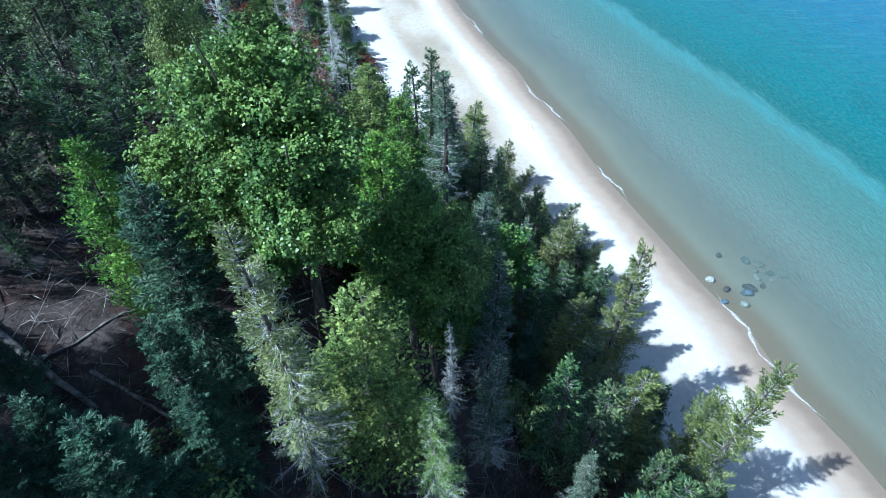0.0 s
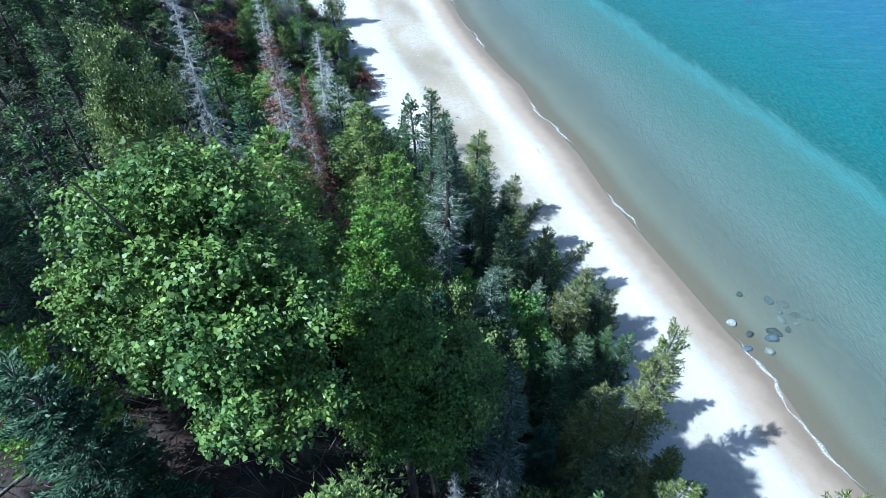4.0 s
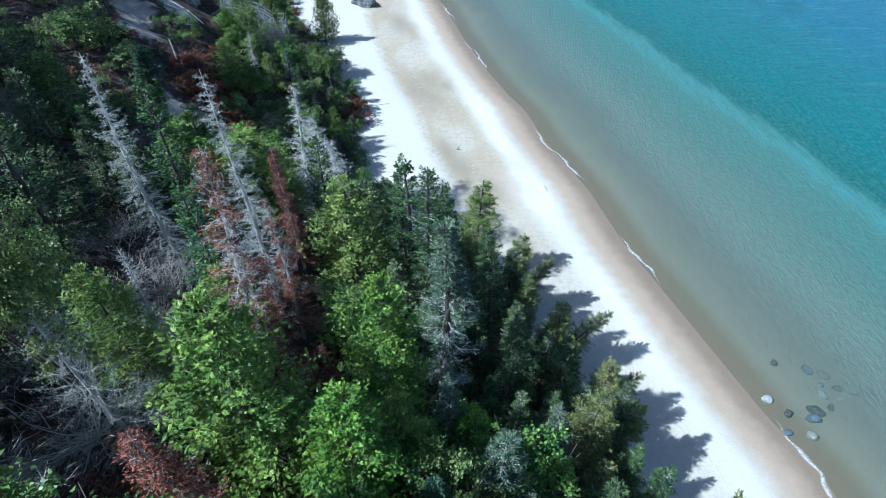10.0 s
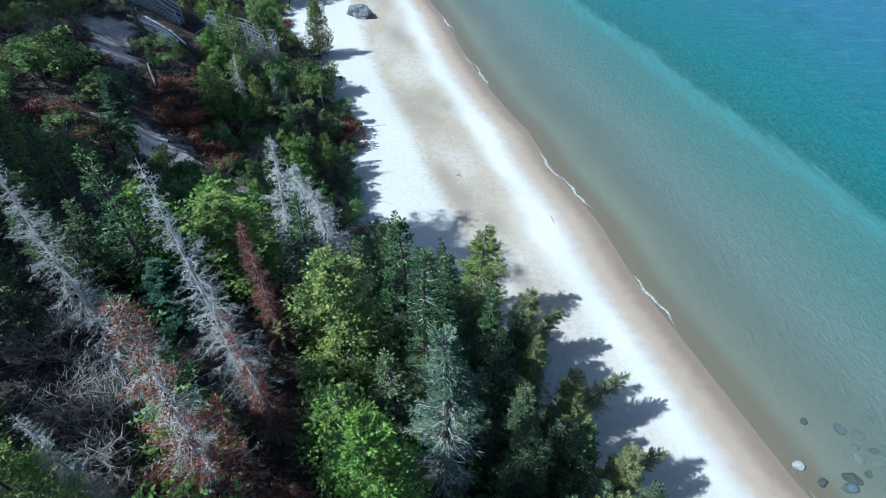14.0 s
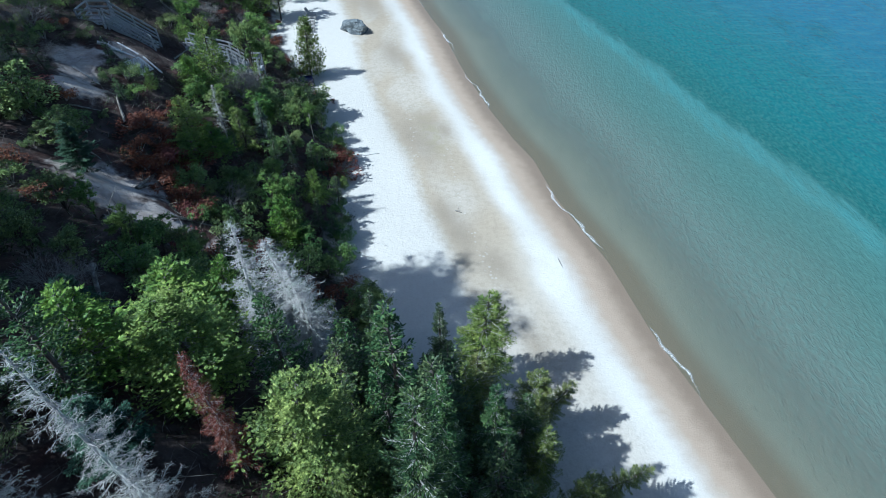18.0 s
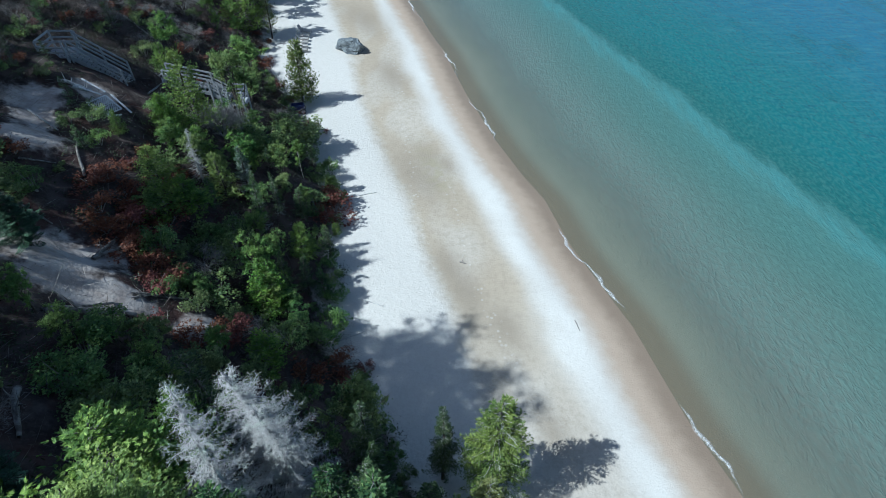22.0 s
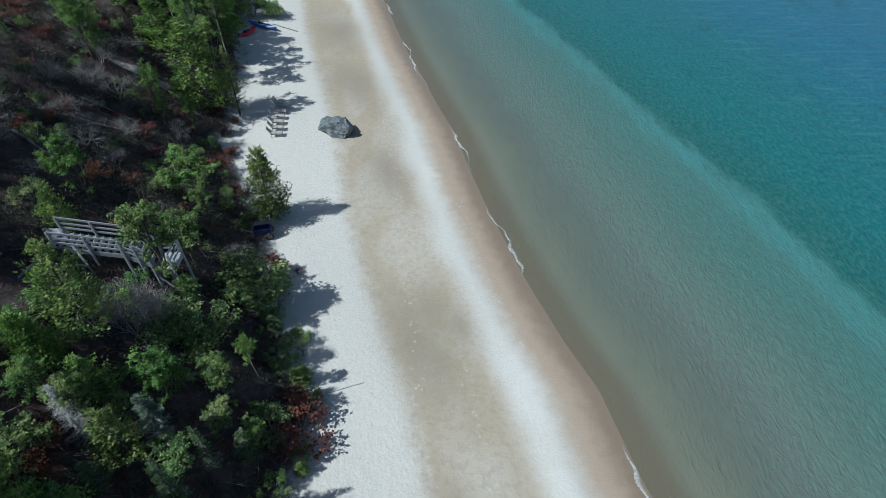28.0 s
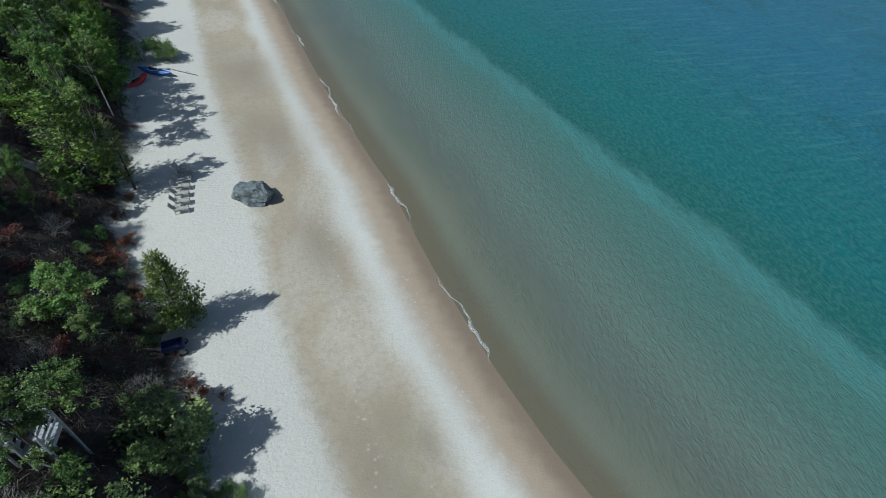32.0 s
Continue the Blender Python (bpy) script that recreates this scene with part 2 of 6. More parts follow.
    prints = n.add("ShaderNodeTexVoronoi", {"feature": "SMOOTH_F1"}, Vector=pos, Scale=5.2).outputs["Distance"]
    dryness = n.math("MULTIPLY", n.step(w, 2.5, 6.0, 0.05, 1.0), n.step(trough, 0, 1, 1.0, 0.35))
    h = n.math("ADD", n.math("MULTIPLY", n.math("ADD", n.math("MULTIPLY", prints, 0.45), n.math("ADD", n.math("MULTIPLY", mid, 0.8), n.noise(5.0, 3, 0.6, pos, 0.4))), n.math("MULTIPLY", dryness, 0.05)), n.math("MULTIPLY", fine, 0.028))
    rough = n.step(w, 0.2, 2.2, 0.42, 0.95)
    return n.done(n.add("ShaderNodeBsdfPrincipled", Base_Color=c, Roughness=rough, Normal=n.bump(h, 0.65, 1.0), **{"Specular_IOR_Level": n.step(w, 0.0, 2.0, 0.45, 0.1)}))


def water_material():
    n = Nodes("lake_water")
    d, b = n.attr("offshore"), n.attr("bar")
    wob = n.noise(0.12, 3, 0.6, n.where((1, 0.5, 1), 0.29))
    rag = n.noise(0.8, 3, 0.6, n.where((1.3, 0.45, 1), 0.3))
    bb = n.math("ADD", b, n.math("ADD", n.math("MULTIPLY", n.math("SUBTRACT", wob, 0.5), 3.5), n.math("MULTIPLY", n.math("SUBTRACT", rag, 0.5), 2.6)))
    dd = n.math("ADD", d, n.math("MULTIPLY", n.math("SUBTRACT", wob, 0.5), 4.0))
    shallow, green, crest, deep, far = WATER_COLOURS
    c = n.mix(n.step(dd, 4.0, 17.0), shallow, green)
    streak = n.noise(0.5, 4, 0.65, n.where((1.6, 0.35, 1), 0.3))
    c = n.mix(n.step(bb, -0.8, 2.0), c, (0.027, 0.120, 0.116))
    c = n.mix(n.step(bb, 1.6, 8.0), c, deep)
    c = n.mix(n.step(bb, 8.0, 32.0), c, far)
    # far wind waves: shading of their faces put into the colour as streaks
    c = n.mix(n.math("MULTIPLY", n.step(bb, 3, 12), n.step(n.noise(1.1, 4, 0.65, n.where((0.35, 1.3, 1))), 0.5, 0.7, 0, 0.5)), c, tuple(v * 0.6 for v in far))
    c = n.mix(n.math("MULTIPLY", n.step(bb, 6, 20), n.step(n.noise(0.9, 3, 0.6, n.where((0.22, 1.6, 1))), 0.52, 0.68, 0, 0.35)), c, crest)
    c = n.mix(n.math("MULTIPLY", n.step(bb, 4, 9), n.step(n.noise(0.22, 3, 0.6, n.where((1, 0.4, 1), 0.3)), 0.56, 0.68, 0, 0.35)), c, tuple(v * 0.62 for v in deep))
    line = n.math("MULTIPLY", n.math("ADD", n.step(bb, -7.0, -1.2, 0.0, 0.22), n.step(bb, -2.2, -0.4, 0.0, 0.5)), n.step(bb, 1.3, 0.1))
    c = n.mix(n.math("MULTIPLY", line, n.step(streak, 0.3, 0.65, 0.45, 1.0)), c, crest)
    # small wind ripples, long-crested along the shore
    r1 = n.noise(3.7, 3, 0.5, n.where((1.0, 0.6, 1), 0.12), 0.6)
    r0 = n.noise(2.3, 1.5, 0.5, n.where((1.0, 0.42, 1), 0.2), 0.8)
    ridge = n.math("POWER", n.math("SUBTRACT", 1.0, n.math("ABSOLUTE", n.math("MULTIPLY", n.math("SUBTRACT", r0, 0.5), 3.2)), True), 3.0)
    r2 = n.noise(1.2, 2, 0.5, n.where((1.0, 0.5, 1), 0.3), 0.4)
    r3 = n.noise(0.35, 2, 0.5, n.where((1.0, 0.4, 1), 0.3))
    chop = n.math("MULTIPLY", r2, n.step(bb, -4.0, 6.0, 0.05, 0.16))
    h = n.math("ADD", n.math("ADD", n.math("MULTIPLY", r1, 0.066), chop), n.math("ADD", n.math("MULTIPLY", r3, 0.12), n.math("MULTIPLY", ridge, 0.026)))
    calm = n.step(d, 0.0, 5.0, 0.25, 1.0)
    nor = n.bump(h, n.math("MULTIPLY", calm, 0.95), 1.0)
    soft_nor = n.bump(h, n.math("MULTIPLY", calm, 0.5), 1.0)
    # ripple crests are lightened in the body colour, standing in for glints
    body = n.add("ShaderNodeBsdfDiffuse", Color=n.mix(n.step(r1, 0.38, 0.66, 0.0, 0.2), c, tuple(min(1, v * 1.7) for v in green)), Normal=nor)
    clear = n.add("ShaderNodeBsdfTransparent", Color=(0.87, 0.92, 0.89))
    under = n.add("ShaderNodeMixShader", i0=n.step(dd, -0.5, 9.5, 0.10, 0.95), i1=clear, i2=body)
    gloss = n.add("ShaderNodeBsdfGlossy", Color=(1, 1, 1), Roughness=0.16, Normal=soft_nor)
    fres = n.add("ShaderNodeFresnel", IOR=1.33, Normal=soft_nor)
    wet = n.add("ShaderNodeMixShader", i0=fres, i1=under, i2=gloss)
    return n.done(wet)


M_GROUND, M_WATER = ground_material(), water_material()


def foam_material():
    n = Nodes("foam")
    k = n.noise(14, 4, 0.7, n.where())
    wisp = n.math("MULTIPLY", n.attr("cover"), n.step(k, 0.3, 0.72, 0.0, 0.8))
    d = n.add("ShaderNodeBsdfDiffuse", Color=(0.86, 0.87, 0.88))
    return n.done(n.add("ShaderNodeMixShader", i0=wisp, i1=n.add("ShaderNodeBsdfTransparent"), i2=d))


M_FOAM = foam_material()


def rock_material(name, a, b, c):
    n = Nodes(name)
    k = n.noise(2.2, 8, 0.68, n.local())
    s = n.noise(14, 5, 0.7, n.local())
    col = n.mix(n.step(k, 0.38, 0.62), a, b)
    col = n.mix(n.step(s, 0.55, 0.68, 0, 0.7), col, c)
    return n.done(n.add("ShaderNodeBsdfPrincipled", Base_Color=col, Roughness=0.75, Normal=n.bump(n.math("ADD", k, n.math("MULTIPLY", s, 0.3)), 0.7, 0.06)))


M_BOULDER = rock_material("grey_granite", (0.075, 0.088, 0.10), (0.19, 0.215, 0.23), (0.50, 0.54, 0.56))
M_STONE = rock_material("dark_lake_stone", (0.035, 0.04, 0.042), (0.075, 0.085, 0.085), (0.14, 0.15, 0.15))
M_STONE2 = rock_material("greenish_lake_stone", (0.16, 0.18, 0.16), (0.25, 0.27, 0.24), (0.34, 0.36, 0.32))
M_STONE3 = rock_material("pale_lake_stone", (0.27, 0.29, 0.29), (0.38, 0.40, 0.39), (0.48, 0.49, 0.48))
M_STONE4 = rock_material("bluish_lake_stone", (0.07, 0.10, 0.13), (0.12, 0.16, 0.20), (0.20, 0.24, 0.27))


# ---- mesh helpers ----
def mesh_np(name, verts, faces, material, attrs=None, smooth=False):
    me = bpy.data.meshes.new(name)
    verts, faces = np.asarray(verts, np.float32), np.asarray(faces, np.int32)
    k = faces.shape[1]
    me.vertices.add(len(verts)), me.loops.add(faces.size), me.polygons.add(len(faces))
    me.vertices.foreach_set("co", verts.ravel())
    me.loops.foreach_set("vertex_index", faces.ravel())
    me.polygons.foreach_set("loop_start", np.arange(0, faces.size, k, dtype=np.int32))
    me.polygons.foreach_set("loop_total", np.full(len(faces), k, np.int32))
    if smooth:
        me.polygons.foreach_set("use_smooth", np.ones(len(faces), bool))
    for key, values in (attrs or {}).items():
        me.attributes.new(key, "FLOAT", "POINT").data.foreach_set("value", np.asarray(values, np.float32))
    me.materials.append(material)
    me.update(), me.validate()
    return me


def part(name, mesh, material, parent, label="", at=None):
    """Links a mesh (or a bmesh) as one object under a thing or a part."""
    if isinstance(mesh, bmesh.types.BMesh):
        me = bpy.data.meshes.new(name)
        mesh.to_mesh(me)
        mesh.free()
        mesh = me
    if material is not None and not mesh.materials:
        mesh.materials.append(material)
    ob = new(name, mesh)
    ob.parent = parent
    if at is not None:
        ob.matrix_basis = at
    if label:
        ob["label"] = label
    return ob


def thing(name, label, category, m=None, group="", kind=""):
    ob = new(name)
    ob.empty_display_size = 0.3
    if m is not None:
        ob.matrix_basis = m
    return tagged(ob, label, category, group, kind)


def box(bm, size, m=None, bevel=0.0):
    r = bmesh.ops.create_cube(bm, size=1.0)
    bmesh.ops.scale(bm, vec=size, verts=r["verts"])
    if bevel:
        es = list({e for v in r["verts"] for e in v.link_edges})
        g = bmesh.ops.bevel(bm, geom=es, offset=bevel, segments=1, affect="EDGES")
        vs = list({v for f in g["faces"] for v in f.verts} | {v for v in r["verts"] if v.is_valid})
    else:
        vs = r["verts"]
    if m is not None:
        bmesh.ops.transform(bm, matrix=m, verts=vs)
    return bm


def beam(a, b, wide, deep):
    """A squared timber from a to b."""
    a, b = Vector(a), Vector(b)
    bm = bmesh.new()
    z = (b - a).normalized()
    x = z.cross(Vector((0, 0, 1))) if abs(z.z) < 0.98 else Vector((1, 0, 0))
    x.normalize()
    y = z.cross(x)
    m = Matrix.Translation((a + b) / 2) @ Matrix((x, y, z)).transposed().to_4x4()
    return box(bm, (wide, deep, (b - a).length), m, 0.006)


def tube(points, radii, sides=6):
    """A tapered tube along points: verts and quads."""
    pts = np.asarray(points, float)
    n = len(pts)
    d = np.gradient(pts, axis=0)
    d /= np.linalg.norm(d, axis=1)[:, None] + 1e-9
    ref = np.where(np.abs(d[:, 2:3]) > 0.9, np.array([[1.0, 0, 0]]), np.array([[0, 0, 1.0]]))
    u = np.cross(d, ref)
    u /= np.linalg.norm(u, axis=1)[:, None]
    v = np.cross(d, u)
    a = np.arange(sides) * 2 * math.pi / sides
    ring = pts[:, None] + np.asarray(radii)[:, None, None] * (u[:, None] * np.cos(a)[None, :, None] + v[:, None] * np.sin(a)[None, :, None])
    i, j = np.meshgrid(np.arange(n - 1), np.arange(sides), indexing="ij")
    k = (j + 1) % sides
    f = np.stack([i * sides + j, i * sides + k, (i + 1) * sides + k, (i + 1) * sides + j], -1).reshape(-1, 4)
    return ring.reshape(-1, 3), f


def joined(pieces):
    vs, fs, n = [], [], 0
    for v, f in pieces:
        vs.append(v), fs.append(f + n)
        n += len(v)
    return np.concatenate(vs), np.concatenate(fs)


def unit(v):
    return v / (np.linalg.norm(v, axis=-1, keepdims=True) + 1e-9)


def blades(p, d, nor, length, width, fold=0.25):
    """Leaf-shaped quads: base p, along d, facing nor."""
    d = unit(d)
    s = unit(np.cross(d, nor))
    u = np.cross(s, d)
    length, width = np.asarray(length)[:, None], np.asarray(width)[:, None]
    mid = p + d * length * 0.5
    v = np.stack([p, mid + s * width * 0.5 + u * width * fold, p + d * length, mid - s * width * 0.5 + u * width * fold], 1)
    return v.reshape(-1, 3), np.arange(len(p) * 4).reshape(-1, 4)


def leaves(p, d, nor, length, width):
    """Rounder leaves, six corners each, cupped along the midrib."""
    d = unit(d)
    s = unit(np.cross(d, nor))
    u = np.cross(s, d)
    length, width = np.asarray(length)[:, None], np.asarray(width)[:, None]
    a, c = p + d * length * 0.28, p + d * length * 0.68 - u * length * 0.06
    v = np.stack([p, a + s * width * 0.5 + u * width * 0.26, c + s * width * 0.34 + u * width * 0.2, p + d * length - u * length * 0.3, c - s * width * 0.34 + u * width * 0.08, a - s * width * 0.5 + u * width * 0.14], 1)
    return v.reshape(-1, 3), np.arange(len(p) * 6).reshape(-1, 6)


# ---- the lie of the land ----
SHORE_Y = (-300, 0, 12.7, 16.3, 20, 23.3, 30, 36, 42, 49, 54, 57, 62, 70, 73, 80, 84, 91, 97, 113, 117, 400)
SHORE_X = (109, 24.0, 20.4, 19.0, 18.4, 17.0, 14.8, 12.8, 11.5, 9.0, 7.9, 6.6, 4.85, 2.6, 1.9, 0.4, -0.9, -2.9, -4.7, -8.6, -9.5, -90)
EDGE_Y = (-300, -20, 0, 8, 15, 20, 25, 28, 33, 36.5, 42, 47, 51, 57, 63, 65.5, 71, 75, 80, 88, 99, 113, 130, 400)
EDGE_X = (98, 18, 13.0, 11.0, 7.8, 7.2, 5.3, 3.2, -1.2, -4.0, -6.3, -6.8, -6.9, -9.2, -11.9, -12.4, -15.8, -17.7, -18.8, -19.8, -23.3, -25.4, -30, -108)
BARE = ((-16.4, 38.7, 2.2, 1.8), (-15.2, 37.2, 1.8, 1.2), (-13.8, 37.1, 1.6, 1.0), (-10.6, 37.2, 1.3, 0.9), (-22.0, 49.0, 1.6, 1.6), (-20.4, 45.6, 1.4, 1.3), (-20.3, 51.5, 1.2, 0.8), (-15.6, 39.6, 1.2, 1.2), (-21.3, 47.4, 1.0, 1.2), (-25.0, 80.0, 3.0, 0.8))


def shore_x(y):
    return np.interp(y, SHORE_Y, SHORE_X)


def edge_x(y):
    return np.interp(y, EDGE_Y, EDGE_X) + 0.35 * np.sin(np.asarray(y) * 1.7) + 0.25 * np.sin(np.asarray(y) * 0.71 + 1.0)


def ground_z(x, y):
    x, y = np.asarray(x, float), np.asarray(y, float)
    xw, xe = shore_x(y), edge_x(y)
    w = (xw - x) * 0.961
    d = np.maximum(xe - x, 0)
    beach = np.interp(w, (-200, -60, -24, -20, -17, -10, -3, 0, 3.5, 4.5, 8, 14, 20), (-9, -5, -2.4, -1.6, -0.62, -0.85, -0.30, 0, 0.36, 0.40, 0.55, 0.95, 1.2))
    rise = np.interp(d, (0, 1.5, 6, 10, 14, 20, 35, 80, 300), (0, 0.9, 4.2, 7.4, 10.0, 12.0, 15.0, 19, 22))
    rise = rise * np.interp(y, (8, 35, 60, 90, 110), (1.28, 1.0, 0.95, 0.85, 0.8))
    lump = 0.22 * np.sin(x * 0.9 + 1.3 * np.sin(y * 0.37)) * np.sin(y * 0.8 + 0.7) + 0.1 * np.sin(x * 2.1 + y * 1.3)
    dune = 0.05 * np.sin(x * 0.55 + y * 0.21) * np.sin(y * 0.33) * np.clip((w - 4) / 3, 0, 1)
    return beach + rise + lump * np.clip(d / 2, 0, 1) + dune


def axis(fine_a, fine_b, step, far):
    g = [step * 1.3 ** k for k in range(1, 60)]
    out = np.cumsum(g)
    out = out[out < far]
    mid = np.arange(fine_a, fine_b + step / 2, step)
    return np.concatenate([(fine_a - out)[::-1], mid, fine_b + out])


def sheet(name, xs, ys, zfun, material, attrs, keep=None):
    gx, gy = np.meshgrid(xs, ys)
    x, y = gx.ravel(), gy.ravel()
    i, j = np.meshgrid(np.arange(len(ys) - 1), np.arange(len(xs) - 1), indexing="ij")
    a = (i * len(xs) + j).ravel()
    f = np.stack([a, a + 1, a + 1 + len(xs), a + len(xs)], 1)
    if keep is not None:
        ok = keep(x, y)
        f = f[ok[f].any(axis=1)]
    me = mesh_np(name, np.stack([x, y, zfun(x, y)], 1), f, material, {k: fn(x, y) for k, fn in attrs.items()}, True)
    return new(name, me)


def bare_of(x, y):
    b = np.zeros(len(x))
    for cx, cy, rx, ry in BARE:
        b = np.maximum(b, np.exp(-((x - cx) / rx) ** 2 - ((y - cy) / ry) ** 2))
    return b


HOLLOWS = ((-0.8, 55.7, 1.0, 2.2), (0.4, 58.0, 0.7, 1.6), (-2.4, 56.6, 0.5, 1.8), (0.7, 46.3, 0.7, 2.2), (1.6, 44.4, 0.9, 2.4), (-4.8, 73.4, 1.2, 4.0), (-8.9, 87.4, 1.4, 6.0), (3.9, 41.6, 0.8, 1.8), (5.6, 35.1, 0.6, 1.6), (-1.0, 58.6, 1.2, 3.0), (-1.7, 56.6, 1.5, 4.0), (-9.0, 88.0, 2.0, 5.0), (-12.5, 100.0, 2.2, 6.0))
CRESTS = ((7.1, 39.8, 0.75, 2.6), (6.7, 42.7, 0.6, 2.2), (4.9, 48.6, 0.6, 3.0), (3.8, 53.0, 0.6, 2.4), (-1.0, 72.7, 0.7, 3.5), (-2.7, 82.2, 0.7, 4.5), (-5.6, 94.8, 0.8, 6.0), (7.4, 40.8, 1.1, 2.6), (4.1, 53.8, 0.9, 3.4), (11.0, 31.2, 0.9, 3.0), (7.8, 41.4, 0.8, 2.5), (12.0, 26.7, 0.9, 3.0))
TRAILS = (((-3.5, 66.0), (-3.0, 62.4), (-2.3, 58.6), (-1.95, 55.0), (-1.6, 50.5), (-0.6, 46.0), (0.6, 41.0)), ((0.4, 56.0), (1.2, 51.1), (1.9, 47.8), (2.3, 45.2), (3.0, 42.8), (4.6, 37.0)),
          ((-5.9, 65.0), (-2.9, 64.9), (-0.6, 64.3), (0.8, 63.7)), ((0.6, 70.0), (1.6, 64.5), (3.0, 59.5), (4.4, 55.0), (5.9, 50.0)), ((-6.4, 84.0), (-5.2, 78.0), (-3.8, 72.0), (-3.5, 66.0)))


def patches_of(x, y, spots):
    """Long soft patches that lie along the shore."""
    b = np.zeros(len(x))
    for cx, cy, rx, ry in spots:
        u = y - cy
        b = np.maximum(b, np.exp(-((x - cx + 0.28 * u) / (rx * 1.35)) ** 2 - (u / ry) ** 2))
    return b


def trail_of(x, y):
    best = np.full(len(x), 99.0)
    for line in TRAILS:
        for (ax, ay), (bx, by) in zip(line, line[1:]):
            k = np.clip(((x - ax) * (bx - ax) + (y - ay) * (by - ay)) / ((bx - ax) ** 2 + (by - ay) ** 2), 0, 1)
            best = np.minimum(best, np.hypot(x - ax - k * (bx - ax), y - ay - k * (by - ay)))
    return np.clip(1.0 - best / 0.55, 0, 1)


def algae_of(x, y):
    return np.exp(-(((x + 0.4 + (y - 57) * 0.28) / 0.9) ** 2) - ((y - 57) / 3.5) ** 2)


ground = sheet("ground", axis(-34, 30, 0.3, 2600), axis(-4, 122, 0.34, 2600), ground_z, M_GROUND, {
    "inland": lambda x, y: np.clip((shore_x(y) - x) * 0.961, -60, 200),
    "edge": lambda x, y: np.clip(edge_x(y) - x, -60, 200),
    "along": lambda x, y: y, "bare": bare_of, "algae": algae_of, "hollow": lambda x, y: patches_of(x, y, HOLLOWS), "crest": lambda x, y: patches_of(x, y, CRESTS), "trail": trail_of})
tagged(ground, "pale sandy beach rising into a littered wooded bluff", "ground", kind="structure")
water = sheet("water", axis(-14, 60, 0.6, 2600), axis(-4, 130, 0.8, 2600), lambda x, y: np.zeros(len(x)), M_WATER, {
    "offshore": lambda x, y: np.clip((x - shore_x(y)) * 0.961, -10, 400),
    "bar": lambda x, y: np.clip((x + 0.33 * y - 45.2) * 0.95, -60, 400)}, lambda x, y: x > shore_x(y) - 2.5)
tagged(water, "clear shallow turquoise lake water with small ripples", "lake", kind="structure")


def build_foam():
    """Broken lines of foam where the last ripple meets the sand."""
    rng = np.random.RandomState(5)
    ys = np.arange(2, 125, 0.18)
    x0 = shore_x(ys) + 0.25 * np.sin(ys * 0.6) + 0.12 * np.sin(ys * 1.9 + 1) + 0.05 * np.sin(ys * 5.1)
    patch = np.clip(0.12 + 0.9 * np.sin(ys * 0.42 + 0.8 * np.sin(ys * 0.17)) + 0.35 * np.sin(ys * 1.3), 0.0, 1)
    wide = 0.06 + 0.15 * patch ** 2 * (0.7 + 0.3 * np.sin(ys * 4))
    cols, cover = [], []
    for k, (f, c) in enumerate(((-0.9, 0.0), (-0.35, 1.0), (0.25, 0.9), (1.0, 0.0))):
        cols.append(np.stack([x0 + f * wide, ys + 0.02 * rng.randn(len(ys)), np.full(len(ys), 0.03 + (0.02 if c else -0.012))], 1))
        cover.append(c * np.clip(patch * 1.3 - 0.08, 0, 1))
    n = len(ys)
    v = np.concatenate(cols)
    f = np.concatenate([np.stack([np.arange(n - 1) + k * n, np.arange(n - 1) + (k + 1) * n, np.arange(1, n) + (k + 1) * n, np.arange(1, n) + k * n], 1) for k in range(3)])
    ob = new("foam", mesh_np("foam", v, f, M_FOAM, {"cover": np.concatenate(cover)}, True))
    tagged(ob, "thin broken white foam along the waterline", "foam", kind="stuff")


build_foam()


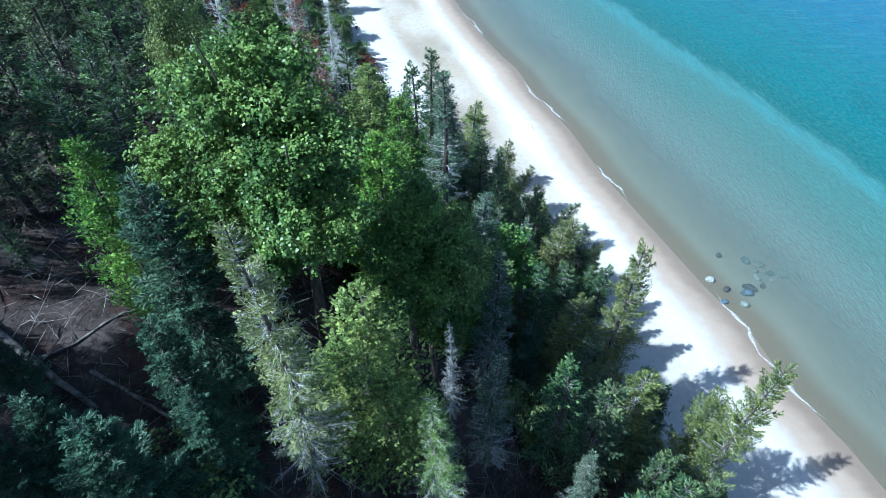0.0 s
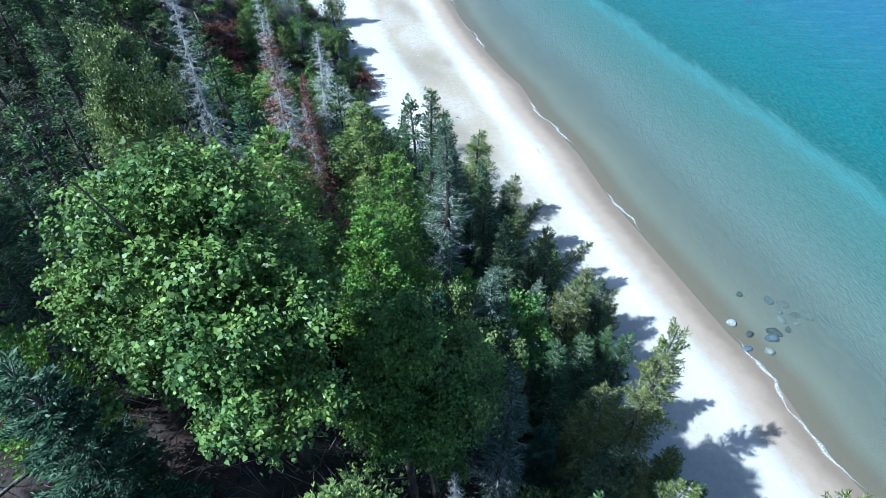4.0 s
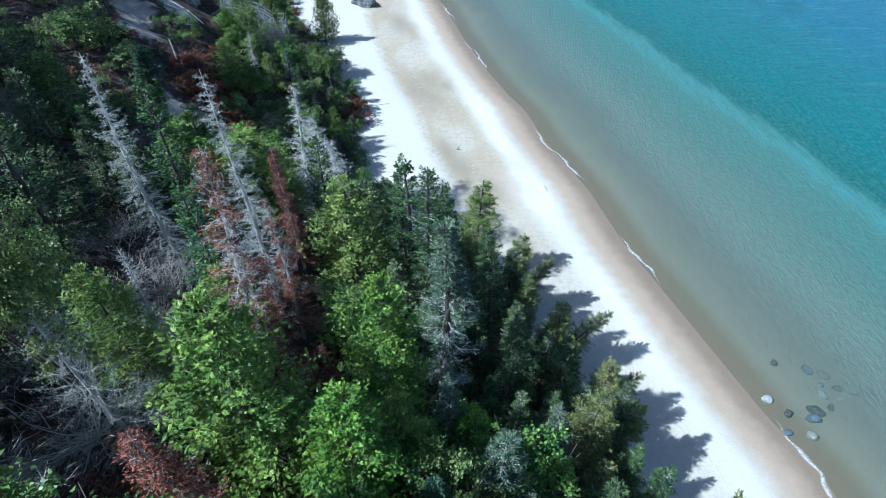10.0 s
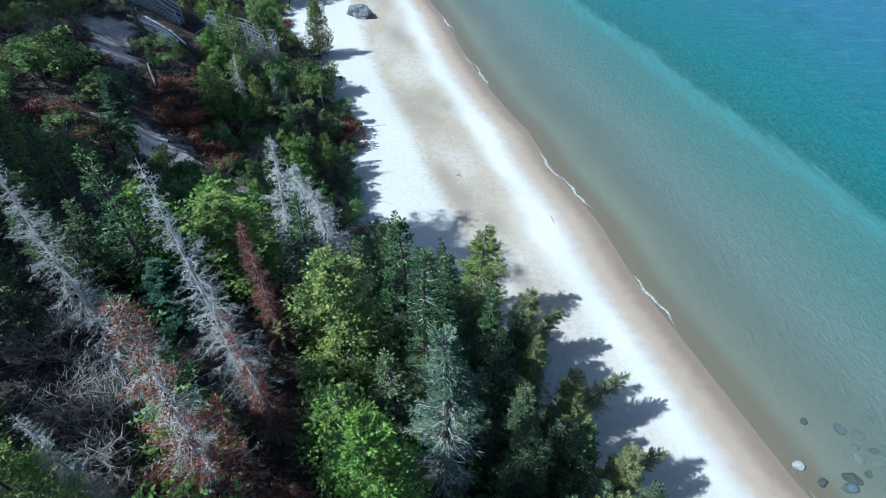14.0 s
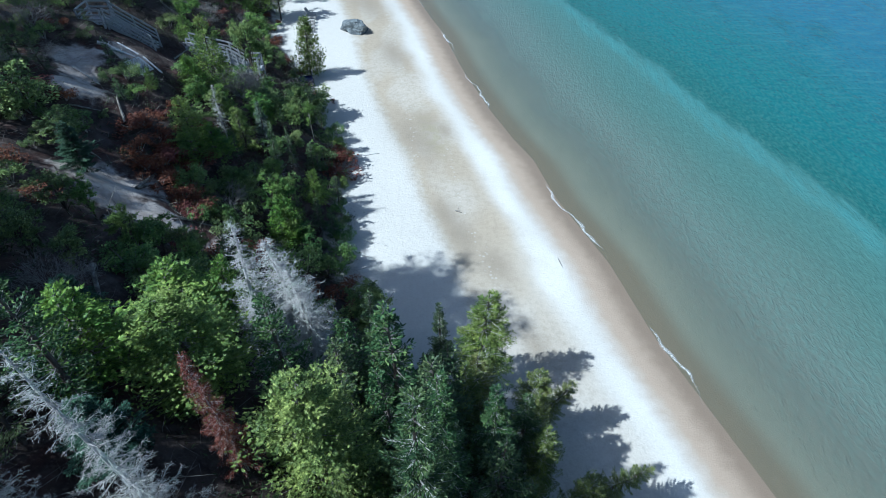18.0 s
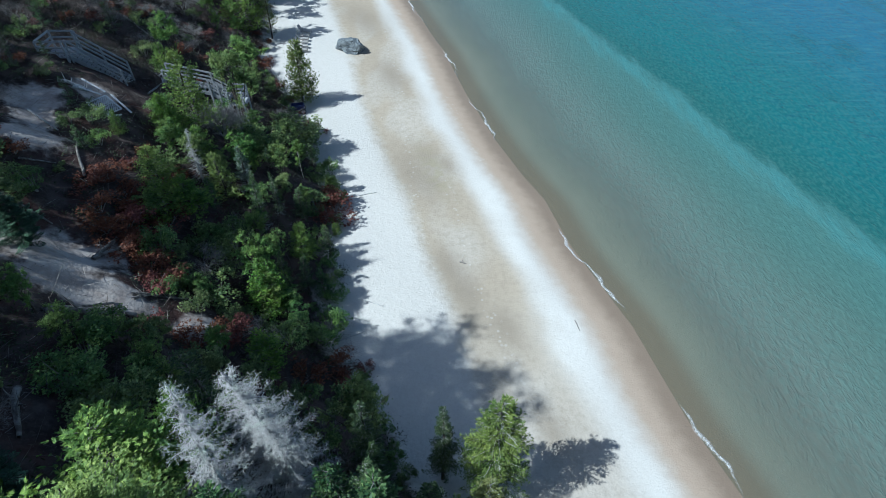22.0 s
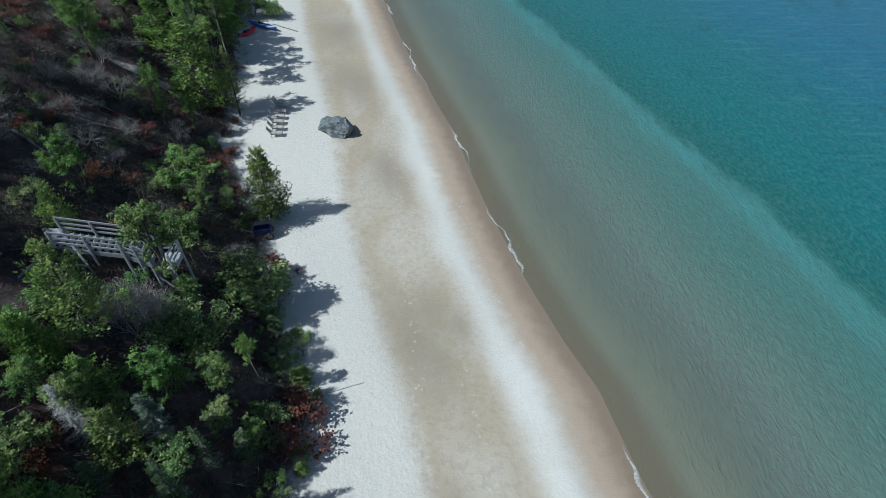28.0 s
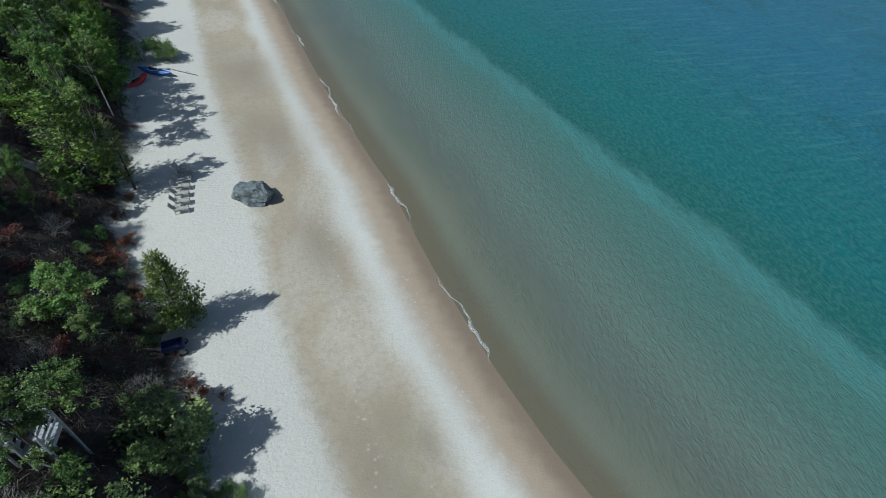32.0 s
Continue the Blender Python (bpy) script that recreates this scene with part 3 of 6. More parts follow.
# ---- trees ----
def conifer(seed, height, radius, leaf, dead_low=0.25, spacing=0.24, droop=0.25, thick=1.0, power=0.85, gaps=0.12, step=0.085, fine=1, hoar=0.0):
    """A spruce: trunk, ragged boughs set with short needle twigs, bare grey boughs below; hoar: share of lichen-grey twigs."""
    rng = np.random.RandomState(seed)
    t = thing("spruce", "", "spruce")
    bend = rng.randn(2) * 0.16
    hs = np.linspace(0, height, 9)
    trunk = np.stack([bend[0] * np.sin(hs / height * 3), bend[1] * np.sin(hs / height * 2.3), hs], 1)
    r0 = 0.018 * height
    v, f = tube(trunk, r0 * (1 - hs / height) ** 0.9 + 0.01, 7)
    part("trunk", mesh_np("trunk", v, f, M_BARK, smooth=True), None, t)
    P, D, N, L, W, C = [], [], [], [], [], []
    bare, boughs = [], []
    z = 0.08 * height
    thin_side, side_pull = rng.rand() * 6.283, rng.uniform(0.15, 0.4)
    while z < height * 0.985:
        h = z / height
        count = rng.randint(5, 8) if h < 0.9 else 4
        vigour = rng.uniform(0.72, 1.12)
        for k in range(count):
            a = rng.rand() * 6.283
            if rng.rand() < gaps + 0.12 * (math.cos(a - thin_side) > 0.6):
                continue
            ln = radius * (1 - h) ** power * rng.uniform(0.55, 1.2) * vigour * (1 - side_pull * max(0, math.cos(a - thin_side)) * 0.6) + 0.14
            if h < 0.2:
                ln *= 0.75
            up = (0.55 * h ** 2 - droop * (1 - h)) + rng.randn() * 0.12
            out = np.array([math.cos(a), math.sin(a), up])
            side = np.array([-out[1], out[0], 0.0])
            base = np.array([np.interp(z, hs, trunk[:, 0]), np.interp(z, hs, trunk[:, 1]), z + rng.uniform(-0.12, 0.12)])
            m = max(3, int(ln / step))
            s = (np.arange(m) + 0.6) / m
            sway = rng.randn() * 0.12 * ln
            curve = base + np.outer(s * ln, out) + np.outer(s ** 2 * ln * 0.24, (0, 0, 1.0)) + np.outer(s ** 2 * sway, side)
            boughs.append(tube([base, curve[m // 2], curve[-1]], [0.012 + 0.008 * ln, 0.010, 0.004], 3))
            grey = rng.rand() < hoar
            if grey or h < dead_low * rng.uniform(0.5, 1.5):
                for q in range(m):
                    for sd in (-1, 1, 0):
                        dd = out + sd * 0.9 * side + rng.randn(3) * 0.3 - (0, 0, 0.2)
                        bare.append((curve[q], dd, ln * 0.22 * rng.rand() + 0.05))
                if not grey:
                    continue
            own = rng.rand()
            for sd in (-1, 1, 0, -1, 1, 0) * fine:
                keep = (s > (0.12 if sd else 0.25)) & (rng.rand(m) < (0.45 if grey else 0.95))
                c = curve[keep]
                sk = s[keep]
                # short side shoots off the bough, needles set along each
                reach = np.clip(ln * 0.34 * (1.1 - sk * 0.8), 0.05, 0.36) * rng.uniform(0.2, 1.0, len(c)) * (1.0 if sd else 0.3)
                d = out[None] * 0.9 + sd * side[None] * rng.uniform(0.6, 1.2, (len(c), 1)) + rng.randn(len(c), 3) * 0.3
                root = c + sd * side[None] * reach[:, None] * 0.7 + out[None] * reach[:, None] * 0.35 + rng.randn(len(c), 3) * 0.022
                root[:, 2] -= reach * 0.12
                if sd == 0:
                    d = d + rng.randn(len(c), 3) * 0.4 + np.array([0, 0, 0.35])
                P.append(root), D.append(d), C.append(np.clip(own * 0.7 + 0.3 * rng.rand(len(c)), 0, 1))
                N.append(np.array([0, 0, 1.0]) + rng.randn(len(c), 3) * 0.5)
                ll = rng.uniform(0.06, 0.14, len(c)) * (0.75 + 0.25 * thick)
                L.append(ll), W.append(np.clip(ll * 0.24, 0.016, 0.034) * thick)
        z += spacing * rng.uniform(0.75, 1.25) * (0.6 + 0.5 * (1 - h))
    # leader
    c = trunk[-1] + np.outer(np.linspace(-0.6, 0.05, 24), (0, 0, 1)) + rng.randn(24, 3) * 0.02
    P.append(c), D.append(rng.randn(24, 3) * 0.5 + (0, 0, 0.9)), N.append(rng.randn(24, 3)), L.append(np.full(24, 0.13)), W.append(np.full(24, 0.035)), C.append(np.full(24, 0.7))
    v, f = blades(np.concatenate(P), np.concatenate(D), np.concatenate(N), np.concatenate(L), np.concatenate(W))
    part("crown", mesh_np("crown", v, f, leaf, {"clump": np.repeat(np.concatenate(C), 4)}), None, t)
    pieces = list(boughs)
    if bare:
        p, d, ln = map(np.array, zip(*bare))
        pieces.append(blades(p, d, rng.randn(len(p), 3), ln, np.full(len(p), 0.013), 0.1))
    bv, bf = joined(pieces)
    tagged(part("bare_bough", mesh_np("bare_bough", bv, bf, M_DEAD if hoar else M_TWIG), None, t, "bare grey boughs"), kind="stuff")
    return t, height


def dead_conifer(seed, height, radius, density=1.0, leaf=None, leafy=0.0, curl=0.0, power=0.75, droop=0.30):
    """A standing dead spruce: bleached trunk, drooping boughs and a haze of fine twigs; some keep rusty needles."""
    rng = np.random.RandomState(seed)
    t = thing("dead_spruce", "", "dead tree")
    hs = np.linspace(0, height, 10)
    ph = rng.rand(2) * 6
    trunk = np.stack([0.10 * np.sin(hs * 0.5 + ph[0]) + curl * (hs / height) ** 2, 0.10 * np.sin(hs * 0.4 + ph[1]), hs], 1)
    trunk[:, :2] -= trunk[0, :2]
    v, f = tube(trunk, 0.011 * height * (1 - hs / height) ** 0.85 + 0.010, 7)
    part("trunk", mesh_np("trunk", v, f, M_DEAD, smooth=True), None, t)
    tubes, tw, lf = [], [], []
    z = 0.12 * height
    while z < height * 0.99:
        h = z / height
        for k in range(rng.randint(5, 8)):
            a = rng.rand() * 6.283
            ln = (radius * (1 - h) ** power + 0.10) * rng.uniform(0.4, 1.2)
            out = np.array([math.cos(a), math.sin(a), 0.25 * h - droop * (1 - h) + rng.randn() * 0.18])
            side = np.array([-out[1], out[0], 0.0])
            base = np.array([np.interp(z, hs, trunk[:, 0]), np.interp(z, hs, trunk[:, 1]), z])
            s = np.linspace(0, 1, 5)
            c = base + np.outer(s * ln, out) - np.outer(s ** 2 * ln * 0.2, (0, 0, 1.0)) + np.outer(s ** 3 * ln * 0.16, (0, 0, 1.0)) + rng.randn(5, 3) * 0.03
            tubes.append(tube(c, [0.013, 0.010, 0.007, 0.005, 0.002], 3))
            m = max(5, int(ln / 0.05 * density))
            q = 0.12 + 0.88 * rng.rand(m)
            pp = np.stack([np.interp(q, s, c[:, i]) for i in range(3)], 1)
            sd = np.where(rng.rand(m) < 0.5, -1.0, 1.0)
            dd = unit(out[None] * 0.8 + side[None] * (sd * rng.uniform(0.3, 1.2, m))[:, None] + rng.randn(m, 3) * 0.35 - (0, 0, 0.3))
            l1 = rng.uniform(0.06, 0.26, m) * (0.4 + 0.6 * ln / radius)
            tw.append((pp, dd, l1, np.full(m, 0.010)))
            # twiglets on the twigs
            i3 = np.repeat(np.arange(m), 3)
            p3 = pp[i3] + dd[i3] * (l1[i3] * rng.uniform(0.2, 1.0, len(i3)))[:, None]
            tw.append((p3, dd[i3] * 0.6 + rng.randn(len(i3), 3) * 0.7 - (0, 0, 0.2), rng.uniform(0.03, 0.10, len(i3)), np.full(len(i3), 0.0075)))
            if leaf is not None and rng.rand() < leafy * (1.6 if h < 0.5 else 0.6):
                mm = m * 7
                q = rng.rand(mm) ** 0.7
                lf.append((np.stack([np.interp(q, s, c[:, i]) for i in range(3)], 1) + rng.randn(mm, 3) * 0.08, out[None] + rng.randn(mm, 3) * 0.6, rng.uniform(0.05, 0.12, mm), np.full(mm, rng.rand())))
        z += 0.20 * rng.uniform(0.7, 1.3)
    p, d, ln, wd = (np.concatenate(x) for x in zip(*tw))
    tv, tf = blades(p, d, rng.randn(len(p), 3), ln, wd * rng.uniform(0.7, 1.3, len(p)), 0.1)
    v, f = joined([*tubes, (tv, tf)])
    part("bare_crown", mesh_np("bare_crown", v, f, M_DEAD), None, t)
    if lf:
        p, d, ln, own = (np.concatenate(x) for x in zip(*lf))
        v, f = blades(p, d, rng.randn(len(p), 3) + (0, 0, 0.8), ln, ln * 0.3)
        part("crown", mesh_np("crown", v, f, leaf, {"clump": np.repeat(own * 0.6 + 0.4 * rng.rand(len(p)), 4)}), None, t, "withered rust-red needles")
    return t, height


def broadleaf(seed, height, radius, leaf, bark, count, size, lobes=16, low=0.35, name="maple", spread=0.42, squash=1.0, given=None):
    """A leafy tree: forked trunk, limbs and a crown of leaf clumps with gaps between; given: its main masses (x, y, z, radius)."""
    rng = np.random.RandomState(seed)
    t = thing(name, "", "tree")
    base_r = (0.016 * height + 0.02) * (0.5 if bark is M_BIRCHBARK else 1.0)
    fork = height * low
    hs = np.linspace(0, height * 0.8, 7)
    trunk = np.stack([0.15 * np.sin(hs * 0.5 + seed), 0.15 * np.sin(hs * 0.37 + seed * 2), hs], 1)
    trunk[:, :2] -= trunk[0, :2]
    v, f = tube(trunk, base_r * (1 - hs / height * 0.95), 8)
    part("trunk", mesh_np("trunk", v, f, bark, smooth=True), None, t)
    cz, hz = (height + fork) / 2, (height - fork) / 2
    cen, rad = [], []
    for k in range(lobes):
        u = rng.randn(3)
        u /= np.linalg.norm(u)
        u[2] = abs(u[2]) * 0.9 if rng.rand() < 0.72 else u[2]
        rr = rng.uniform(0.40, 0.92) * (1 + 0.22 * math.sin(3 * math.atan2(u[1], u[0]) + seed) + 0.15 * math.sin(5 * u[2] + seed))
        c = np.array([u[0] * radius * rr, u[1] * radius * rr, cz + u[2] * hz * rr * squash])
        lr = radius * spread * rng.uniform(0.65, 1.2)
        c[2] = min(c[2], height - lr * 0.75)
        cen.append(c), rad.append(lr)
    if given:
        # small clumps over the outside of each main mass
        cen, rad = [], []
        for gx, gy, gz, gr in given:
            for u in unit(rng.randn(lobes, 3)):
                u[2] = abs(u[2]) if rng.rand() < 0.55 else u[2]
                cen.append(np.array([gx, gy, gz]) + u * gr * rng.uniform(0.5, 1.0) * (1, 1, 0.9)), rad.append(gr * spread * rng.uniform(0.7, 1.25))
    cen, rad = np.array(cen), np.array(rad)
    for k in range(min(lobes // 3, 9) if not given else 14):
        k = k if not given else k * lobes
        z0 = rng.uniform(fork * 0.8, height * 0.6)
        b = np.array([np.interp(z0, hs, trunk[:, 0]), np.interp(z0, hs, trunk[:, 1]), z0])
        e = cen[k]
        midp = (b + e) / 2 + rng.randn(3) * 0.12 + (0, 0, -0.1)
        v, f = tube([b, midp, e, e + (e - midp) * 0.5], [base_r * 0.42, base_r * 0.28, base_r * 0.15, 0.008], 5)
        part("limb", mesh_np("limb", v, f, bark, smooth=True), None, t)
    share = rad ** 2 / (rad ** 2).sum()
    P, D, N, C = [], [], [], []
    for c, r, s in zip(cen, rad, share):
        m = max(30, int(count * s))
        u = unit(rng.randn(m, 3))
        u[:, 2] = np.where(rng.rand(m) < 0.6, np.abs(u[:, 2]), u[:, 2])
        # twig ends: leaves gather in tufts on the lobe
        tufts = unit(rng.randn(max(7, m // 34), 3))
        pick = rng.randint(len(tufts), size=m)
        near = tufts[pick]
        C.append((rng.rand() * 0.5 + rng.rand(len(tufts)) * 0.5)[pick])
        u = unit(u * 0.36 + near)
        rr = r * (1 - 0.55 * rng.rand(m) ** 2) * (1 + 0.30 * rng.randn(m))
        P.append(c + u * rr[:, None] * (1, 1, 0.85)), D.append(unit(rng.randn(m, 3)) * (1, 1, 0.6) + u * 0.5 - (0, 0, 0.25)), N.append(u * 0.7 + (0, 0, 0.75) + rng.randn(m, 3) * 0.5)
    P, D, N = np.concatenate(P), np.concatenate(D), np.concatenate(N)
    P[:, 2] = np.maximum(P[:, 2], 0.05 * height)
    ln = size * rng.uniform(0.7, 1.35, len(P))
    v, f = (leaves if count > 20000 else blades)(P, D, N, ln, ln * rng.uniform(0.6, 0.85, len(P)))
    part("crown", mesh_np("crown", v, f, leaf, {"clump": np.repeat(np.concatenate(C), len(v) // len(P))}), None, t)
    return t, height


def cedar(seed, height, radius, leaf, boughs=110, per=300, top=0.5):
    """A white cedar: upswept boughs that end in fans of flat sprays, clump over clump, with dark gaps between."""
    rng = np.random.RandomState(seed)
    t = thing("cedar", "", "cedar")
    hs = np.linspace(0, height * 0.97, 8)
    trunk = np.stack([0.1 * np.sin(hs * 0.6 + seed), 0.1 * np.sin(hs * 0.45), hs], 1)
    trunk[:, :2] -= trunk[0, :2]
    v, f = tube(trunk, 0.016 * height * (1 - hs / height) + 0.012, 7)
    part("trunk", mesh_np("trunk", v, f, M_BARK, smooth=True), None, t)
    P, D, N, L, C, sticks = [], [], [], [], [], []
    fingers = 9
    fan = np.linspace(-1, 1, fingers)
    for k in range(boughs):
        h = 0.06 + 0.92 * ((k + rng.rand()) / boughs) ** 1.05
        a = k * 2.4 + rng.randn() * 0.7
        ln = radius * (min(1.0, (1 - h) / (1 - top) + 0.03) ** 0.9) * rng.uniform(0.45, 1.22) + 0.12
        out, side = np.array([math.cos(a), math.sin(a), 0.0]), np.array([-math.sin(a), math.cos(a), 0.0])
        base = np.array([np.interp(h * height, hs, trunk[:, 0]), np.interp(h * height, hs, trunk[:, 1]), h * height])
        rise = rng.uniform(-0.15, 0.35) + 0.5 * h
        tip = base + out * ln + (0, 0, ln * (rise + 0.15))
        mid = base + out * ln * 0.55 + (0, 0, ln * (rise * 0.35 - 0.12))
        sticks.append(tube([base, mid, tip], [0.018, 0.012, 0.004], 3))
        own = rng.rand()
        n = max(4, int(per / fingers * (0.3 + 0.7 * ln / radius)))
        q = 0.3 + 0.7 * rng.rand(n) ** 0.65
        root = np.where(q[:, None] < 0.55, base + (mid - base) * (q[:, None] / 0.55), mid + (tip - mid) * ((q[:, None] - 0.55) / 0.45))
        root = root + rng.randn(n, 3) * (0.05 + 0.10 * ln) * (1, 1, 0.7)
        axis_d = unit(out[None] * rng.uniform(0.3, 1.0, (n, 1)) + side[None] * rng.randn(n, 1) * 0.75 + np.array([0, 0, 1.0]) * rng.uniform(-0.15, 0.9, (n, 1)))
        face = unit(np.array([0, 0, 0.9]) + out[None] * 0.45 + rng.randn(n, 3) * 0.4)
        across = unit(np.cross(axis_d, face))
        size = rng.uniform(0.08, 0.17, n) * (0.75 + 0.25 * min(1.0, ln))
        # each spray: fingers fanned from one stalk
        along = (1 - np.abs(fan)) * 0.55
        p = root[:, None] + axis_d[:, None] * (size[:, None] * along[None] * rng.uniform(0.6, 1.2, (n, fingers)))[..., None]
        d = axis_d[:, None] + across[:, None] * (fan[None] * 0.75 + rng.randn(n, fingers) * 0.12)[..., None]
        P.append(p.reshape(-1, 3)), D.append(d.reshape(-1, 3))
        N.append((np.repeat(face, fingers, 0) + rng.randn(n * fingers, 3) * 0.25))
        L.append(np.repeat(size, fingers) * rng.uniform(0.5, 1.0, n * fingers))
        C.append(np.repeat(np.clip(own * 0.45 + 0.55 * rng.rand(n), 0, 1), fingers))
    c = trunk[-1] + np.outer(np.linspace(-0.6, 0.3, 60), (0, 0, 1)) + rng.randn(60, 3) * (0.06, 0.06, 0.02)
    P.append(c), D.append(rng.randn(60, 3) * 0.5 + (0, 0, 0.8)), N.append(rng.randn(60, 3)), L.append(np.full(60, 0.11)), C.append(np.full(60, 0.7))
    ln = np.concatenate(L)
    v, f = blades(np.concatenate(P), np.concatenate(D), np.concatenate(N), ln, np.clip(ln * 0.26, 0.014, 0.032), 0.12)
    part("crown", mesh_np("crown", v, f, leaf, {"clump": np.repeat(np.concatenate(C), 4)}), None, t)
    v, f = joined(sticks)
    tagged(part("bough_frame", mesh_np("bough_frame", v, f, M_TWIG), None, t), kind="stuff")
    return t, height


def shrub(seed, height, radius, leaf, count=900, size=0.14, name="shrub"):
    """A low bush: several thin stems with leaf tufts."""
    rng = np.random.RandomState(seed)
    t = thing(name, "", "shrub")
    stems, P, N, C = [], [], [], []
    for k in range(9):
        a = rng.rand() * 6.283
        e = np.array([math.cos(a) * radius * rng.uniform(0.2, 0.85), math.sin(a) * radius * rng.uniform(0.2, 0.85), height * rng.uniform(0.55, 0.98)])
        stems.append(tube([e * (0.1, 0.1, 0), e * (0.45, 0.45, 0.5), e], [0.03, 0.02, 0.006], 4))
        m = count // 9
        r = radius * rng.uniform(0.3, 0.5)
        u = unit(unit(rng.randn(m, 3)) * 0.5 + unit(rng.randn(12, 3))[rng.randint(12, size=m)])
        p = e - (0, 0, r * 0.6) + u * (r * (1 - 0.5 * rng.rand(m) ** 2))[:, None] * (1, 1, 0.9)
        P.append(p), N.append(u), C.append(np.full(m, rng.rand()))
    v, f = joined(stems)
    part("stem_clump", mesh_np("stem_clump", v, f, M_TWIG), None, t)
    P, N = np.concatenate(P), np.concatenate(N)
    P[:, 2] = np.maximum(P[:, 2], 0.02)
    ln = size * rng.uniform(0.6, 1.4, len(P))
    v, f = blades(P, rng.randn(len(P), 3) + N * 0.6, N * 0.6 + (0, 0, 0.8) + rng.randn(len(P), 3) * 0.5, ln, ln * 0.65, 0.15)
    part("crown", mesh_np("crown", v, f, leaf, {"clump": np.repeat(np.concatenate(C), 4)}), None, t)
    return t, height


def dead_brush(seed, height, radius, deep=4, stems=6):
    """A bleached dead bush or toppled crown of forked twigs."""
    rng = np.random.RandomState(seed)
    t = thing("dead_bush", "", "dead bush")
    tubes = []

    def grow(p, d, ln, r, depth):
        e = p + d * ln
        m = (p + e) / 2 + rng.randn(3) * ln * 0.08
        tubes.append(tube([p, m, e], [r, r * 0.8, r * 0.55], 4))
        if depth:
            for k in range(rng.randint(2, 4)):
                grow(p + d * ln * rng.uniform(0.45, 1.0), unit(d + rng.randn(3) * 0.55), ln * rng.uniform(0.5, 0.75), r * 0.6, depth - 1)

    for k in range(stems):
        a = rng.rand() * 6.283
        grow(np.zeros(3), unit(np.array([math.cos(a) * radius, math.sin(a) * radius, height * 0.9])), height * 0.5, 0.005 * deep, deep)
    ends = np.array([q[0][-1] for q in tubes])
    ends = np.repeat(ends, 3, 0) + rng.randn(len(ends) * 3, 3) * 0.12
    ln = rng.uniform(0.12, 0.4, len(ends))
    tubes.append(blades(ends, unit(ends) + rng.randn(len(ends), 3) * 0.6, rng.randn(len(ends), 3), ln, np.full(len(ends), 0.009), 0.1))
    thick = [q for q in tubes[:-1] if len(q[0]) == 12 and np.linalg.norm(q[0][0] - q[0][2]) > 0.007 * deep]
    v, f = joined(thick)
    part("stem_clump", mesh_np("stem_clump", v, f, M_DEAD if deep > 4 else M_TWIG), None, t)
    v, f = joined([q for q in tubes if not any(q is k for k in thick)])
    tagged(part("bare_crown", mesh_np("bare_crown", v, f, M_DEAD if deep > 4 else M_TWIG), None, t), kind="stuff")
    return t, height


# main masses of the big maple: x, y, z over its foot, radius
MAPLE_MASSES = ((-0.7, 0.1, 8.0, 1.1), (0.0, 0.6, 7.6, 1.0), (0.8, 1.0, 7.2, 1.05), (-1.5, -0.4, 7.2, 0.95), (-1.9, -0.3, 5.8, 1.0), (-0.5, -0.2, 6.6, 1.15), (1.3, 0.4, 5.8, 1.05), (1.7, 0.2, 4.2, 1.0),
                (0.3, -0.2, 5.2, 1.05), (1.2, -0.3, 5.0, 0.95), (0.2, 0.4, 3.6, 0.9), (2.3, 1.2, 3.0, 1.1), (2.8, 2.3, 1.8, 1.0), (0.8, 1.8, 5.6, 1.1), (1.8, 2.0, 4.0, 1.1), (-1.2, 0.6, 6.0, 1.1))
